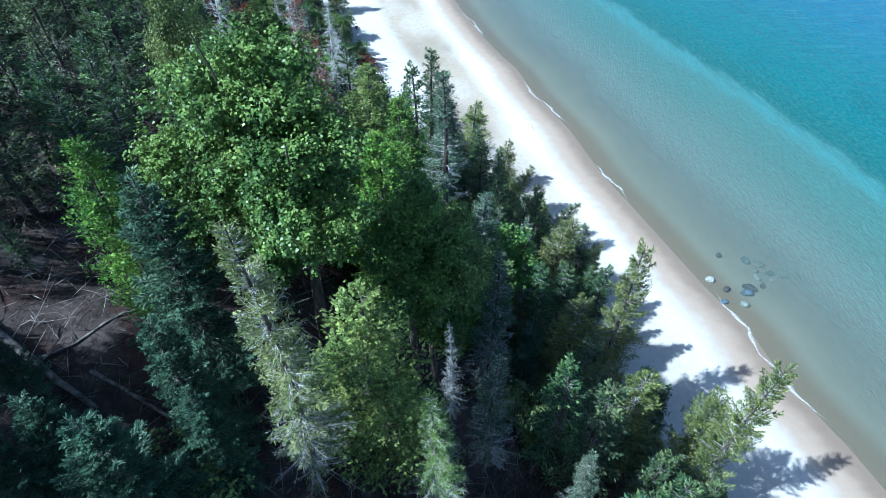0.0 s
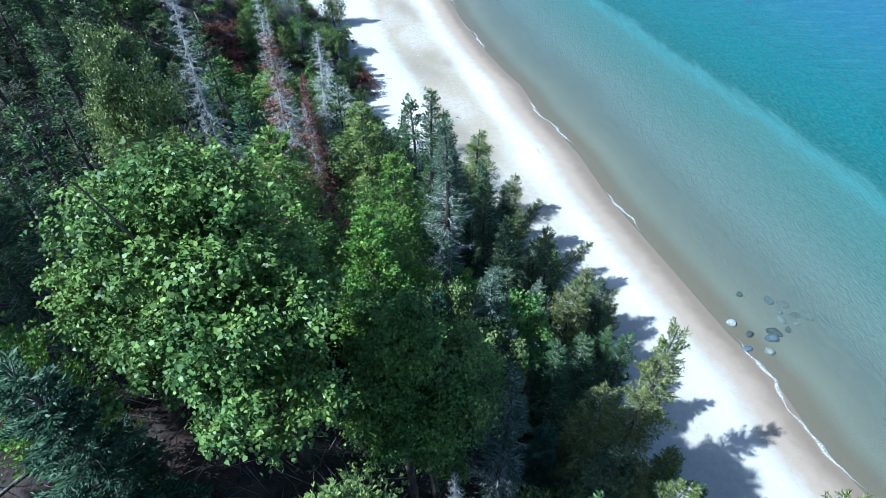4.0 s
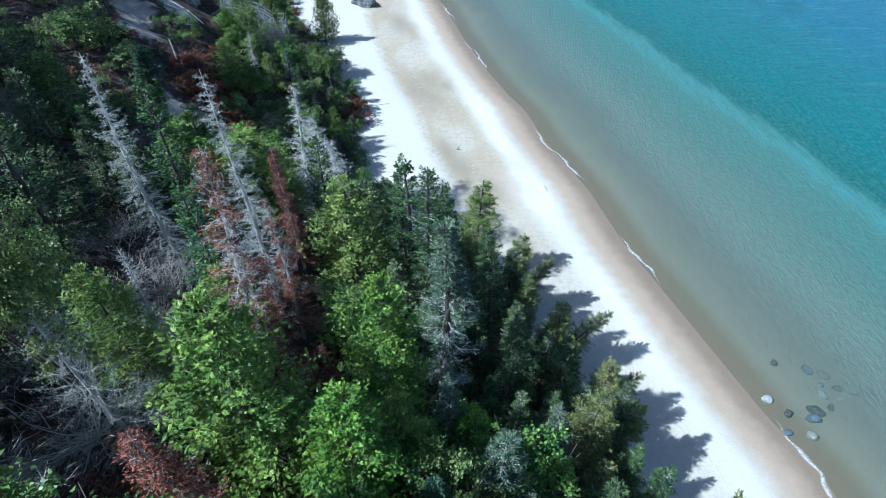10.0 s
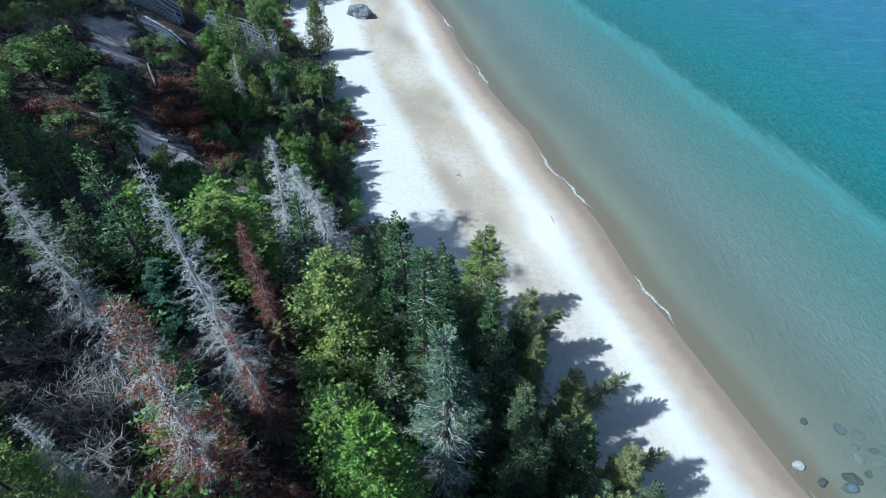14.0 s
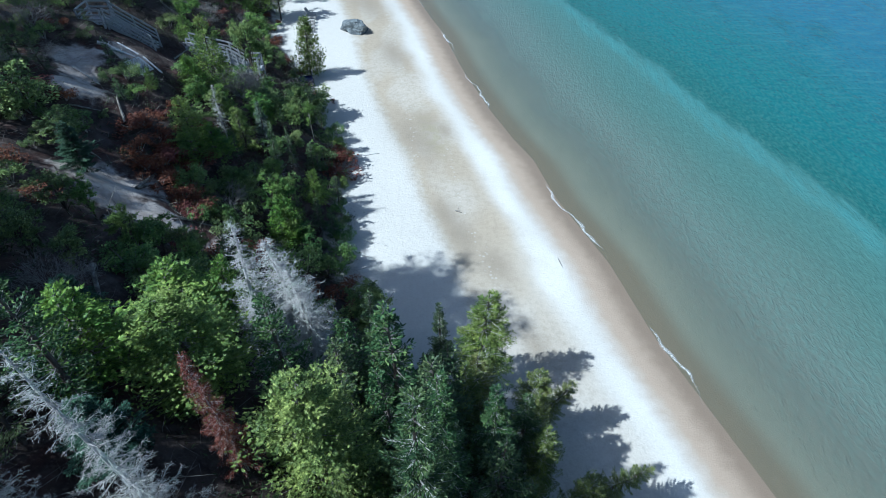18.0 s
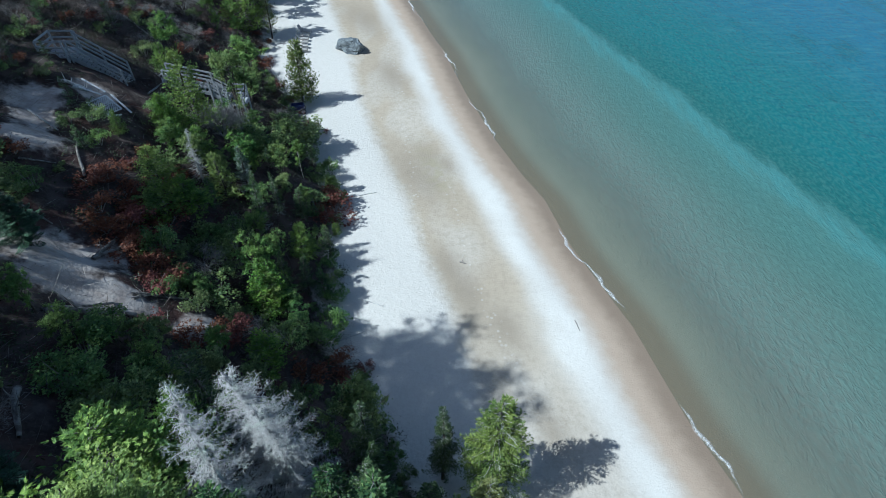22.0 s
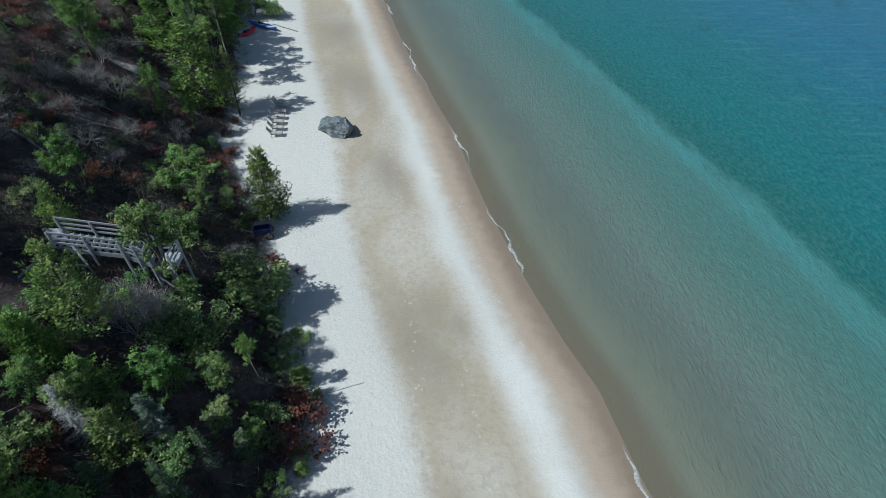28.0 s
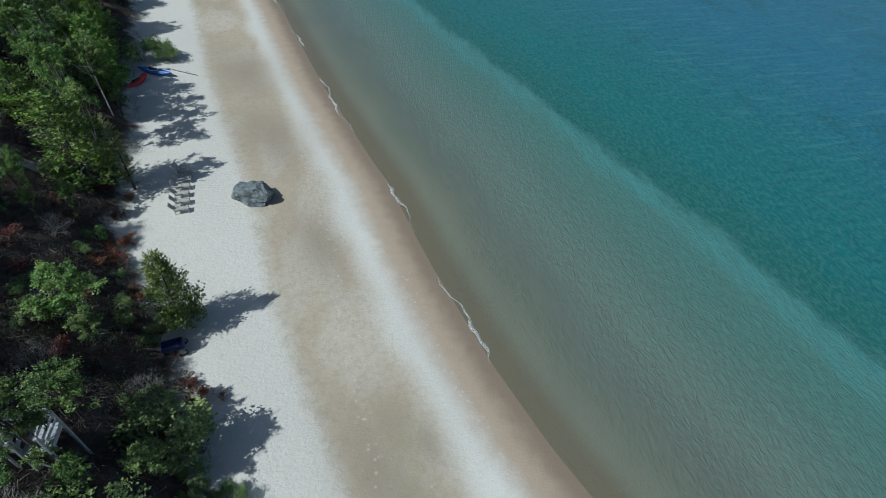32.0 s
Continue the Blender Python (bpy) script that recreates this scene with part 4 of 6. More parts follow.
LABELS = {
    "spruce": ("dark green spruce with grey lower boughs on the bluff", "spruce", lambda s: conifer(11 + s, 10.0, 1.6, M_SPRUCE, 0.25, 0.24, 0.25, 1.1, 0.85, 0.15, 0.07, 2, 0.10)),
    "slim": ("slim dark spruce with a pointed ragged top beside the beach", "spruce", lambda s: conifer(31 + s, 9.0, 1.3, M_SPRUCE, 0.15, 0.21, 0.3, 1.1, 0.8, 0.14, 0.065, 2, 0.15)),
    "blue": ("blue-green fir with dense drooping boughs", "fir", lambda s: conifer(51 + s, 8.0, 1.9, M_BLUE, 0.05, 0.26, 0.2, 1.2, 0.85, 0.06, 0.06, 3)),
    "frost": ("pale grey-green spruce, half bare, hung with lichen", "spruce", lambda s: conifer(71 + s, 9.0, 1.25, M_FROST, 0.45, 0.19, 0.35, 1.0, 0.8, 0.12, 0.065, 2, 0.34)),
    "pine": ("olive-green conifer with upswept boughs at the beach edge", "conifer", lambda s: conifer(91 + s, 8.0, 1.45, M_PINE, 0.12, 0.20, -0.05, 1.15, 0.65, 0.18, 0.065, 2, 0.16)),
    "cedar": ("yellow-green white cedar with feathery flat sprays", "cedar", lambda s: cedar(13 + s, 11.0, 1.75, M_CEDAR, 175, 760)),
    "dead": ("bleached grey dead spruce with bare drooping twigs", "dead tree", lambda s: dead_conifer(17 + s, 11.0, 1.4, 1.7)),
    "deadwide": ("broad bleached dead tree with spreading bare branches", "dead tree", lambda s: dead_conifer(117 + s, 9.0, 3.0, 1.6, None, 0, 0, 0.9, -0.25)),
    "deadrust": ("grey dead spruce with some rust-red needles low down", "dead tree", lambda s: dead_conifer(37 + s, 11.0, 1.5, 1.7, M_RUST, 0.5)),
    "rust": ("withered rust-red spruce still holding its needles", "dead tree", lambda s: dead_conifer(57 + s, 8.0, 1.3, 1.3, M_RUST, 1.8)),
    "bigmaple": ("large spreading green maple with a dense lobed crown", "maple", lambda s: broadleaf(23, 9.3, 2.2, M_MAPLE, M_BARK, 125000, 0.066, 30, 0.3, "maple", 0.30, 1.0, MAPLE_MASSES)),
    "sidemaple": ("lower green maple in the shade of its neighbours", "maple", lambda s: broadleaf(323 + s, 8.0, 1.7, M_MAPLE, M_BARK, 42000, 0.07, 34, 0.2, "maple", 0.3)),
    "brow": ("tall green maple on the brow of the bluff, mostly set unseen for shade", "maple", lambda s: broadleaf(223 + s, 12.0, 3.0, M_MAPLE, M_BARK, 16000, 0.13, 50, 0.35, "maple", 0.26)),
    "young": ("young green broadleaf tree with a loose crown", "tree", lambda s: broadleaf(43 + s, 5.5, 1.35, M_BIRCH, M_BARK, 8000, 0.088, 38, 0.15, "young_tree", 0.23)),
    "birch": ("pale birch with white stems and light green leaves", "birch", lambda s: broadleaf(63 + s, 8.5, 1.6, M_BIRCH, M_BIRCHBARK, 7500, 0.105, 36, 0.35, "birch", 0.23)),
    "sapling": ("small green broadleaf sapling in the thicket", "sapling", lambda s: broadleaf(143 + s, 3.4, 1.0, M_SHRUB, M_BARK, 4000, 0.082, 34, 0.08, "sapling", 0.20)),
    "darkspruce": ("dark green spruce in the dense wood", "spruce", lambda s: conifer(111 + s, 7.0, 1.5, M_SPRUCE, 0.15, 0.33, 0.2, 2.2, 0.8, 0.1, 0.11)),
    "smallcedar": ("small feathery white cedar on the slope", "cedar", lambda s: cedar(113 + s, 4.0, 1.1, M_CEDAR, 90, 380, 0.3)),
    "olive": ("olive rounded conifer at the edge of the sand", "conifer", lambda s: cedar(313 + s, 4.0, 1.1, M_PINE, 100, 560, 0.3)),
    "shrub": ("low dark green leafy shrub on the sandy slope", "shrub", lambda s: shrub(29 + s, 1.8, 1.1, M_SHRUB, 2200, 0.095)),
    "redshrub": ("low red-brown shrub with autumn leaves", "shrub", lambda s: shrub(49 + s, 1.1, 0.8, M_RED, 1100, 0.095, "red_shrub")),
    "lichen": ("tall fir hung with pale lichen and thin green needles", "fir", lambda s: conifer(171 + s, 10.0, 1.5, M_LICHEN, 0.35, 0.18, 0.3, 1.0, 0.75, 0.15, 0.065, 2, 0.5)),
    "bigbrush": ("toppled dead tree, a bleached tangle of bare twigs", "dead tree", lambda s: dead_brush(89 + s, 3.4, 2.6, 5, 9)),
    "deadbush": ("tangled bleached dead bush with bare forked twigs", "dead bush", lambda s: dead_brush(69 + s, 1.6, 1.0)),
}
MADE = {}


SPOTS, R = [], random.Random(4)


def plant(kind, x, y, top=None, width=1.0, variants=3, rng=random, height=None, lean=0.0, label=None):
    """Sets one plant of a kind on the ground at (x, y), its tip at height top (or so many metres high)."""
    z = float(ground_z(x, y)) - 0.05
    if rng is R:
        SPOTS.append((x, y, 1.5))
    key = (kind, rng.randrange(variants))
    text, cat, make = LABELS[kind]
    tall = height if height else max(top - z, 0.8)
    turn = rng.uniform(0, 360)
    base, h, used = MADE.get(key, (None, 0, False))
    if base is None:
        base, h = make(key[1] * 100)
        tagged(base, text, cat, {"shrub": "shrubs on the slope", "redshrub": "shrubs on the slope"}.get(kind, "trees of the wooded bluff"))
        MADE[key] = (base, h, True)
        ob = base
    else:
        ob = None
    s = tall / h
    m = Matrix.Translation((x, y, z)) @ Matrix.Rotation(radians(lean), 4, "Y") @ Matrix.Rotation(radians(turn), 4, "Z") @ Matrix.Diagonal((s * width, s * width, s, 1))
    if ob is None:
        ob = copy_thing(base, Matrix.Identity(4))
    ob.matrix_basis = m
    if label:
        ob["label"] = label
    return ob


# ---- the wooded bluff above the first stretch of beach ----
plant("bigmaple", -3.0, 9.2, None, 1.0, 1, R, 9.3)
plant("brow", -6.9, 14.6, 21.9, 0.5, 2, R)
plant("blue", -4.6, 3.6, None, 1.20, 2, R, 4.2)
plant("blue", -5.8, 4.1, None, 1.20, 2, R, 3.6)
plant("blue", -3.8, 4.6, None, 1.00, 2, R, 3.6)
plant("blue", -4.4, 5.4, None, 1.00, 2, R, 4.5)
plant("spruce", -7.9, 10.6, None, 1.00, 3, R, 6.0)
plant("spruce", -7.2, 11.1, None, 1.00, 3, R, 6.5)
plant("shrub", -4.6, 4.4, None, 1.20, 3, R, 1.5)
plant("young", 0.3, 13.9, 15.2, 0.6, 3, R)
plant("young", 1.6, 14.0, 13.6, 0.8, 3, R)
plant("young", -1.5, 12.4, 16.2, 0.9, 3, R)
plant("young", 2.8, 15.2, 12.6, 0.9, 3, R)
plant("cedar", -5.9, 7.8, 21.0, 0.8, 2, R)
plant("cedar", -6.9, 16.0, 18.3, 1.0, 2, R)
plant("cedar", -1.7, 14.1, 17.2, 1.0, 2, R)
plant("frost", 1.75, 14.4, 14.5, 1.2, 3, R)
plant("blue", 0.1, 13.4, 14.8, 0.75, 2, R)
plant("young", 0.8, 14.2, 13.8, 0.35, 3, R)
plant("cedar", -0.3, 15.2, 13.8, 1.1, 2, R)
plant("cedar", -1.1, 15.8, 14.0, 1.1, 2, R)
plant("cedar", 0.9, 16.3, 12.6, 1.1, 2, R)
plant("frost", 3.7, 17.2, 11.0, 1.1, 3, R)
plant("pine", 5.8, 18.4, 9.8, 1.0, 2, R)
plant("cedar", -1.15, 6.2, 19.1, 1.05, 2, R)
plant("lichen", -2.40, 4.89, 21.7, 0.8, 2, R)
plant("lichen", 0.0, 5.4, 17.0, 1.0, 2, R)
plant("young", 0.9, 12.0, 14.2, 0.8, 3, R)
plant("blue", -6.6, 2.6, 17.4, 1.1, 2, R)
plant("blue", -5.4, 3.9, 17.0, 1.0, 2, R)
plant("blue", -4.2, 4.7, 15.6, 1.0, 2, R)
plant("cedar", 0.6, 12.4, 13.4, 1.2, 2, R)
plant("bigbrush", -7.8, 14.8, None, 1.0, 2, R, 2.8)
plant("frost", 4.0, 6.2, 13.0, 1.0, 3, R)
plant("pine", 6.4, 26.2, None, 1.1, 2, R, 4.6, lean=30)
plant("pine", 7.3, 22.6, None, 1.1, 2, R, 4.4, lean=28)
plant("pine", 4.4, 30.0, None, 1.1, 2, R, 4.4, lean=24)
plant("cedar", -3.8, 14.6, 19.2, 1.1, 2, R)
plant("cedar", -1.4, 17.7, 16.4, 0.95, 2, R)
plant("cedar", -3.2, 23.9, 14.7, 1.4, 2, R)
plant("blue", -4.6, 6.9, 20.9, 1.0, 2, R)
plant("blue", -7.6, 5.6, 18.6, 1.0, 2, R)
plant("blue", -6.2, 3.6, 19.0, 1.0, 2, R)
plant("spruce", -9.5, 9.0, 19.0, 1.0, 3, R)
plant("slim", -0.2, 22.7, 15.9, 1.0, 3, R)
plant("slim", 0.2, 24.4, 14.0, 1.0, 3, R)
plant("frost", 0.1, 19.6, 16.4, 1.15, 3, R)
plant("frost", 0.3, 16.4, 13.8, 1.0, 3, R)
plant("frost", 1.6, 7.2, 15.6, 1.0, 3, R)
plant("frost", 2.4, 14.2, 12.0, 1.1, 3, R)
plant("dead", 1.8, 10.3, 13.7, 0.7, 2, R)
plant("dead", 0.45, 7.9, 16.0, 0.75, 2, R)
plant("frost", 1.7, 10.2, 15.8, 0.9, 3, R)
plant("pine", 2.5, 32.3, 8.2, 1.35, 2, R)
plant("pine", 4.4, 28.9, 7.4, 1.0, 2, R)
plant("pine", 6.9, 21.0, 7.6, 1.0, 2, R)
plant("pine", 5.6, 24.6, 7.0, 1.05, 2, R)
plant("pine", 7.15, 13.65, 12.9, 0.7, 2, R)
plant("slim", 7.2, 16.0, 9.4, 1.1, 3, R)
plant("slim", 5.2, 15.0, 10.5, 1.3, 3, R)
plant("pine", 9.7, 8.3, 13.3, 0.6, 2, R)
plant("pine", 9.1, 9.3, 10.6, 0.8, 2, R)
plant("pine", 6.8, 9.5, 11.5, 1.0, 2, R)
plant("pine", 5.2, 12.2, 11.8, 1.1, 2, R)
plant("slim", 4.2, 19.0, 9.0, 1.2, 3, R)
plant("slim", 3.2, 22.6, 9.6, 1.2, 3, R)
plant("slim", 2.2, 26.5, 9.8, 1.15, 3, R)
plant("slim", 0.2, 32.6, 7.0, 0.9, 3, R)
plant("slim", -2.25, 30.6, 8.2, 1.1, 3, R)
plant("spruce", 2.6, 17.4, 11.6, 1.0, 3, R)
plant("spruce", 1.6, 13.0, 12.8, 1.0, 3, R)
plant("blue", 3.2, 11.2, 11.8, 0.8, 2, R)
plant("blue", 0.9, 14.6, 12.6, 0.8, 2, R)
plant("spruce", 2.2, 15.8, 11.2, 0.9, 3, R)
plant("pine", 3.6, 16.6, 9.8, 0.9, 2, R)
plant("dead", -7.9, 20.6, 20.6, 0.95, 2, R)
plant("dead", -5.5, 21.0, 20.0, 0.9, 2, R)
plant("deadrust", -4.2, 17.0, 20.4, 1.0, 2, R)
plant("dead", -5.55, 28.2, 16.0, 1.35, 2, R)
plant("dead", -5.7, 30.2, 13.4, 2.1, 2, R, label="broad bleached dead tree with spreading bare branches")
plant("dead", -4.9, 29.6, 12.6, 1.9, 2, R)
plant("deadrust", -4.3, 19.5, 17.2, 0.8, 2, R)
plant("rust", -5.2, 23.5, 16.2, 0.62, 1, R)
plant("rust", -2.9, 17.2, 14.2, 0.9, 1, R)
plant("rust", -5.2, 13.2, None, 1.2, 1, R, 3.0, lean=-38, label="toppled rust-needled dead spruce")
plant("rust", -3.9, 12.0, 19.5, 0.9, 1, R)
plant("deadwide", -6.6, 14.5, 19.6, 0.75, 1, R)
plant("dead", -6.3, 16.5, 18.4, 0.8, 2, R)
plant("cedar", -7.1, 26.0, 15.2, 2.0, 2, R)
plant("smallcedar", -8.3, 28.1, 13.8, 1.5, 3, R)
plant("smallcedar", -7.5, 29.8, 12.7, 0.7, 3, R)
plant("young", -3.2, 33.5, 7.5, 1.0, 3, R)

SIDE = random.Random(77)
for x, y, top in ((-0.5, 9.0, 19.3), (0.05, 9.5, 18.3)):
    plant("sidemaple", x, y, top, 0.85, 1, SIDE)

# ---- the open slope, the stairs and the far beach ----
plant("blue", -17.0, 38.4, 12.9, 1.9, 2, R, label="broad dark green fir bush on the sandy slope")
plant("dead", -14.0, 48.1, 9.8, 1.3, 2, R)
for x, y, h in ((-14.6, 34.6, 2.4), (-12.8, 33.6, 2.6), (-11.2, 35.4, 2.2), (-10.4, 33.4, 2.6), (-9.4, 36.0, 2.4)):
    plant("young", x, y, None, 1.0, 3, R, h)
plant("smallcedar", -16.1, 50.6, 10.4, 0.8, 3, R)
plant("smallcedar", -15.5, 52.4, 12.1, 0.85, 3, R)
plant("young", -14.4, 57.2, 10.8, 0.9, 3, R)
plant("young", -14.4, 59.6, 7.9, 1.25, 3, R)
plant("young", -16.2, 65.6, 8.0, 1.5, 3, R)
plant("young", -15.2, 64.2, 6.2, 1.0, 3, R)
plant("olive", -12.5, 67.0, 6.6, 0.75, 1, R)
plant("young", -11.3, 57.2, 5.3, 1.15, 3, R)
plant("shrub", -13.3, 56.0, 5.6, 0.9, 3, R)
plant("smallcedar", -12.5, 51.4, 7.1, 0.9, 3, R)
plant("birch", -9.6, 53.1, 6.2, 0.85, 2, R)
plant("spruce", -10.1, 48.2, 6.8, 0.9, 3, R)
plant("young", -10.3, 51.3, 7.0, 0.9, 3, R)
plant("young", -9.5, 41.8, 7.6, 1.0, 3, R)
plant("smallcedar", -19.4, 58.4, 10.2, 0.9, 3, R)
plant("young", -19.7, 61.2, 11.6, 1.0, 3, R)
plant("smallcedar", -12.8, 48.0, 8.2, 0.9, 3, R)
plant("smallcedar", -17.8, 48.4, 10.8, 0.8, 3, R)
plant("deadbush", -28.2, 79.5, None, 1.0, 2, R, 2.2)
plant("birch", -22.5, 85.7, 11.2, 1.0, 2, R)
plant("birch", -23.4, 87.0, 11.6, 1.0, 2, R)
plant("birch", -19.9, 81.6, 10.2, 0.8, 2, R)
plant("smallcedar", -20.7, 80.4, 9.4, 1.0, 3, R)
plant("pine", -18.3, 80.6, 7.4, 0.85, 2, R)
plant("young", -22.6, 76.1, 8.2, 0.8, 3, R)
plant("young", -21.6, 74.6, 6.4, 0.8, 3, R)
plant("young", -20.6, 76.6, 5.4, 0.8, 3, R)
plant("shrub", -20.4, 103.2, 2.6, 1.3, 3, R)
plant("shrub", -21.6, 103.6, 3.0, 1.3, 3, R)
plant("shrub", -22.8, 103.2, 3.4, 1.2, 3, R)
plant("young", -27.4, 78.4, 12.8, 0.9, 3, R)
plant("smallcedar", -14.9, 45.4, None, 1.20, 3, R, 2.6)
plant("smallcedar", -14.3, 43.9, None, 1.20, 3, R, 2.5)
plant("sapling", -14.6, 43.4, None, 1.10, 3, R, 2.2)
plant("smallcedar", -13.4, 45.0, None, 1.20, 3, R, 2.6)
plant("shrub", -11.5, 44.1, None, 1.10, 3, R, 1.9)
plant("shrub", -12.2, 43.0, None, 1.10, 3, R, 1.8)
plant("spruce", -10.3, 46.3, None, 0.90, 3, R, 4.6)
plant("young", -10.3, 44.9, None, 0.80, 3, R, 3.0)
plant("young", -9.1, 43.6, None, 0.70, 3, R, 3.8)
plant("smallcedar", -8.9, 41.2, None, 0.90, 3, R, 3.4)
plant("smallcedar", -8.2, 45.2, None, 1.00, 3, R, 2.8)
plant("darkspruce", -7.0, 46.7, None, 1.20, 3, R, 2.8)
plant("young", -8.7, 49.6, None, 0.90, 3, R, 2.6)
plant("smallcedar", -7.8, 53.9, None, 1.20, 3, R, 1.4)
plant("shrub", -14.1, 41.4, None, 1.30, 3, R, 1.1)
plant("shrub", -13.0, 41.5, None, 1.20, 3, R, 1.1)
plant("shrub", -12.1, 40.2, None, 1.10, 3, R, 1.4)
plant("shrub", -11.2, 40.0, None, 1.20, 3, R, 1.7)
plant("shrub", -12.5, 39.4, None, 1.00, 3, R, 1.2)
plant("smallcedar", -9.0, 40.6, None, 1.00, 3, R, 3.0)
plant("shrub", -11.1, 42.3, None, 1.10, 3, R, 1.4)
plant("sapling", -7.9, 40.9, None, 1.10, 3, R, 2.6)
plant("darkspruce", -7.6, 43.3, None, 1.20, 3, R, 3.0)
plant("darkspruce", -6.7, 43.2, None, 1.20, 3, R, 2.8)
plant("shrub", -7.5, 38.4, None, 1.20, 3, R, 1.6)
plant("sapling", -6.5, 39.2, None, 1.20, 3, R, 2.0)
plant("shrub", -6.2, 40.7, None, 1.20, 3, R, 1.8)
plant("sapling", -7.3, 40.1, None, 1.00, 3, R, 2.2)
plant("shrub", -6.1, 43.2, None, 1.00, 3, R, 1.2)
plant("darkspruce", -8.7, 42.9, None, 1.10, 3, R, 2.6)
plant("shrub", -12.6, 33.3, None, 1.30, 3, R, 1.5)
plant("shrub", -12.6, 34.5, None, 1.20, 3, R, 1.3)
plant("shrub", -11.9, 31.7, None, 1.30, 3, R, 1.6)
plant("sapling", -11.3, 31.9, None, 1.20, 3, R, 1.8)
plant("sapling", -10.2, 32.7, None, 1.30, 3, R, 2.2)
plant("shrub", -10.2, 31.8, None, 1.20, 3, R, 1.6)
plant("shrub", -10.6, 30.9, None, 1.30, 3, R, 1.6)
plant("shrub", -9.9, 30.7, None, 1.30, 3, R, 1.6)
plant("sapling", -8.8, 34.2, None, 1.00, 3, R, 2.0)
plant("smallcedar", -7.8, 36.4, None, 1.00, 3, R, 3.0)
plant("sapling", -7.6, 34.6, None, 1.10, 3, R, 2.2)
plant("shrub", -9.5, 34.2, None, 1.00, 3, R, 1.5)
plant("shrub", -12.5, 38.6, None, 1.00, 3, R, 1.1)
plant("shrub", -12.2, 43.2, None, 1.30, 3, R, 1.8)
plant("shrub", -13.7, 41.0, None, 1.20, 3, R, 1.4)
plant("sapling", -11.4, 39.7, None, 1.00, 3, R, 1.9)
plant("smallcedar", -8.9, 40.9, None, 1.00, 3, R, 2.8)
plant("redshrub", -6.4, 36.9, None, 1.50, 3, R, 0.9)
plant("redshrub", -5.1, 38.0, None, 1.50, 3, R, 0.8)
plant("redshrub", -3.9, 38.3, None, 1.00, 3, R, 0.7)
plant("redshrub", -15.4, 42.0, None, 1.80, 3, R, 0.9)
plant("redshrub", -13.4, 39.8, None, 1.80, 3, R, 0.9)
plant("redshrub", -10.3, 36.7, None, 1.60, 3, R, 0.8)
plant("redshrub", -10.9, 36.2, None, 1.60, 3, R, 0.7)
plant("redshrub", -14.2, 43.6, None, 1.60, 3, R, 0.9)
plant("redshrub", -15.6, 43.6, None, 1.60, 3, R, 0.9)
plant("redshrub", -14.1, 40.5, None, 1.60, 3, R, 0.8)
plant("redshrub", -17.1, 44.6, None, 1.70, 3, R, 0.8)
plant("redshrub", -16.1, 43.9, None, 1.70, 3, R, 0.8)
plant("redshrub", -15.8, 41.2, None, 1.70, 3, R, 0.8)
plant("redshrub", -16.5, 42.3, None, 1.70, 3, R, 0.8)
plant("redshrub", -15.6, 42.8, None, 1.70, 3, R, 0.8)
plant("redshrub", -13.0, 38.7, None, 1.70, 3, R, 0.8)
plant("redshrub", -13.9, 39.7, None, 1.70, 3, R, 0.8)
plant("redshrub", -9.4, 37.5, None, 1.70, 3, R, 0.8)
plant("redshrub", -12.2, 35.9, None, 1.70, 3, R, 0.8)
plant("redshrub", -17.6, 44.0, None, 1.70, 3, R, 0.8)
plant("redshrub", -15.0, 40.5, None, 1.70, 3, R, 0.8)
plant("redshrub", -14.9, 41.8, None, 1.70, 3, R, 0.8)
plant("blue", -10.6, 27.2, 14.6, 2.2, 2, R)
plant("deadbush", -12.3, 28.6, None, 1.10, 2, R, 1.6)
plant("blue", -7.7, 22.9, 15.3, 1.8, 2, R)
plant("deadbush", -14.8, 54.1, None, 1.10, 2, R, 1.8)
plant("deadbush", -12.0, 41.3, None, 1.10, 2, R, 1.5)
plant("deadbush", -5.2, 39.1, None, 1.10, 2, R, 1.2)
plant("deadbush", -10.0, 32.8, None, 1.10, 2, R, 1.5)
plant("deadbush", -8.2, 37.9, None, 1.10, 2, R, 1.6)
plant("deadbush", -5.8, 41.0, None, 1.10, 2, R, 1.2)
plant("sapling", -14.1, 30.4, None, 1.20, 3, R, 2.2)
plant("shrub", -22.0, 42.1, None, 1.40, 3, R, 2.0)
plant("sapling", -15.3, 32.2, None, 1.10, 3, R, 2.0)
plant("darkspruce", -13.3, 27.9, None, 1.00, 3, R, 4.0)
plant("sapling", -18.4, 40.0, None, 1.40, 3, R, 2.5)
plant("shrub", -21.1, 42.2, None, 1.40, 3, R, 2.0)
plant("sapling", -20.9, 39.4, None, 1.30, 3, R, 2.6)
plant("smallcedar", -16.1, 50.4, None, 0.80, 3, R, 3.2)
plant("sapling", -15.3, 34.2, None, 1.20, 3, R, 2.4)
plant("sapling", -12.0, 34.1, None, 1.20, 3, R, 2.2)
plant("sapling", -12.5, 30.2, None, 1.10, 3, R, 2.2)
plant("sapling", -11.4, 34.8, None, 1.20, 3, R, 2.0)
plant("sapling", -12.1, 43.4, None, 1.10, 3, R, 2.4)
plant("smallcedar", -9.6, 32.7, None, 1.00, 3, R, 2.6)
plant("young", -16.4, 50.6, None, 1.10, 3, R, 2.6)
plant("young", -15.6, 49.1, None, 1.20, 3, R, 2.6)
plant("young", -14.3, 48.8, None, 1.10, 3, R, 3.0)
plant("smallcedar", -14.5, 49.9, None, 1.10, 3, R, 2.6)
plant("young", -12.4, 50.7, None, 1.20, 3, R, 3.4)
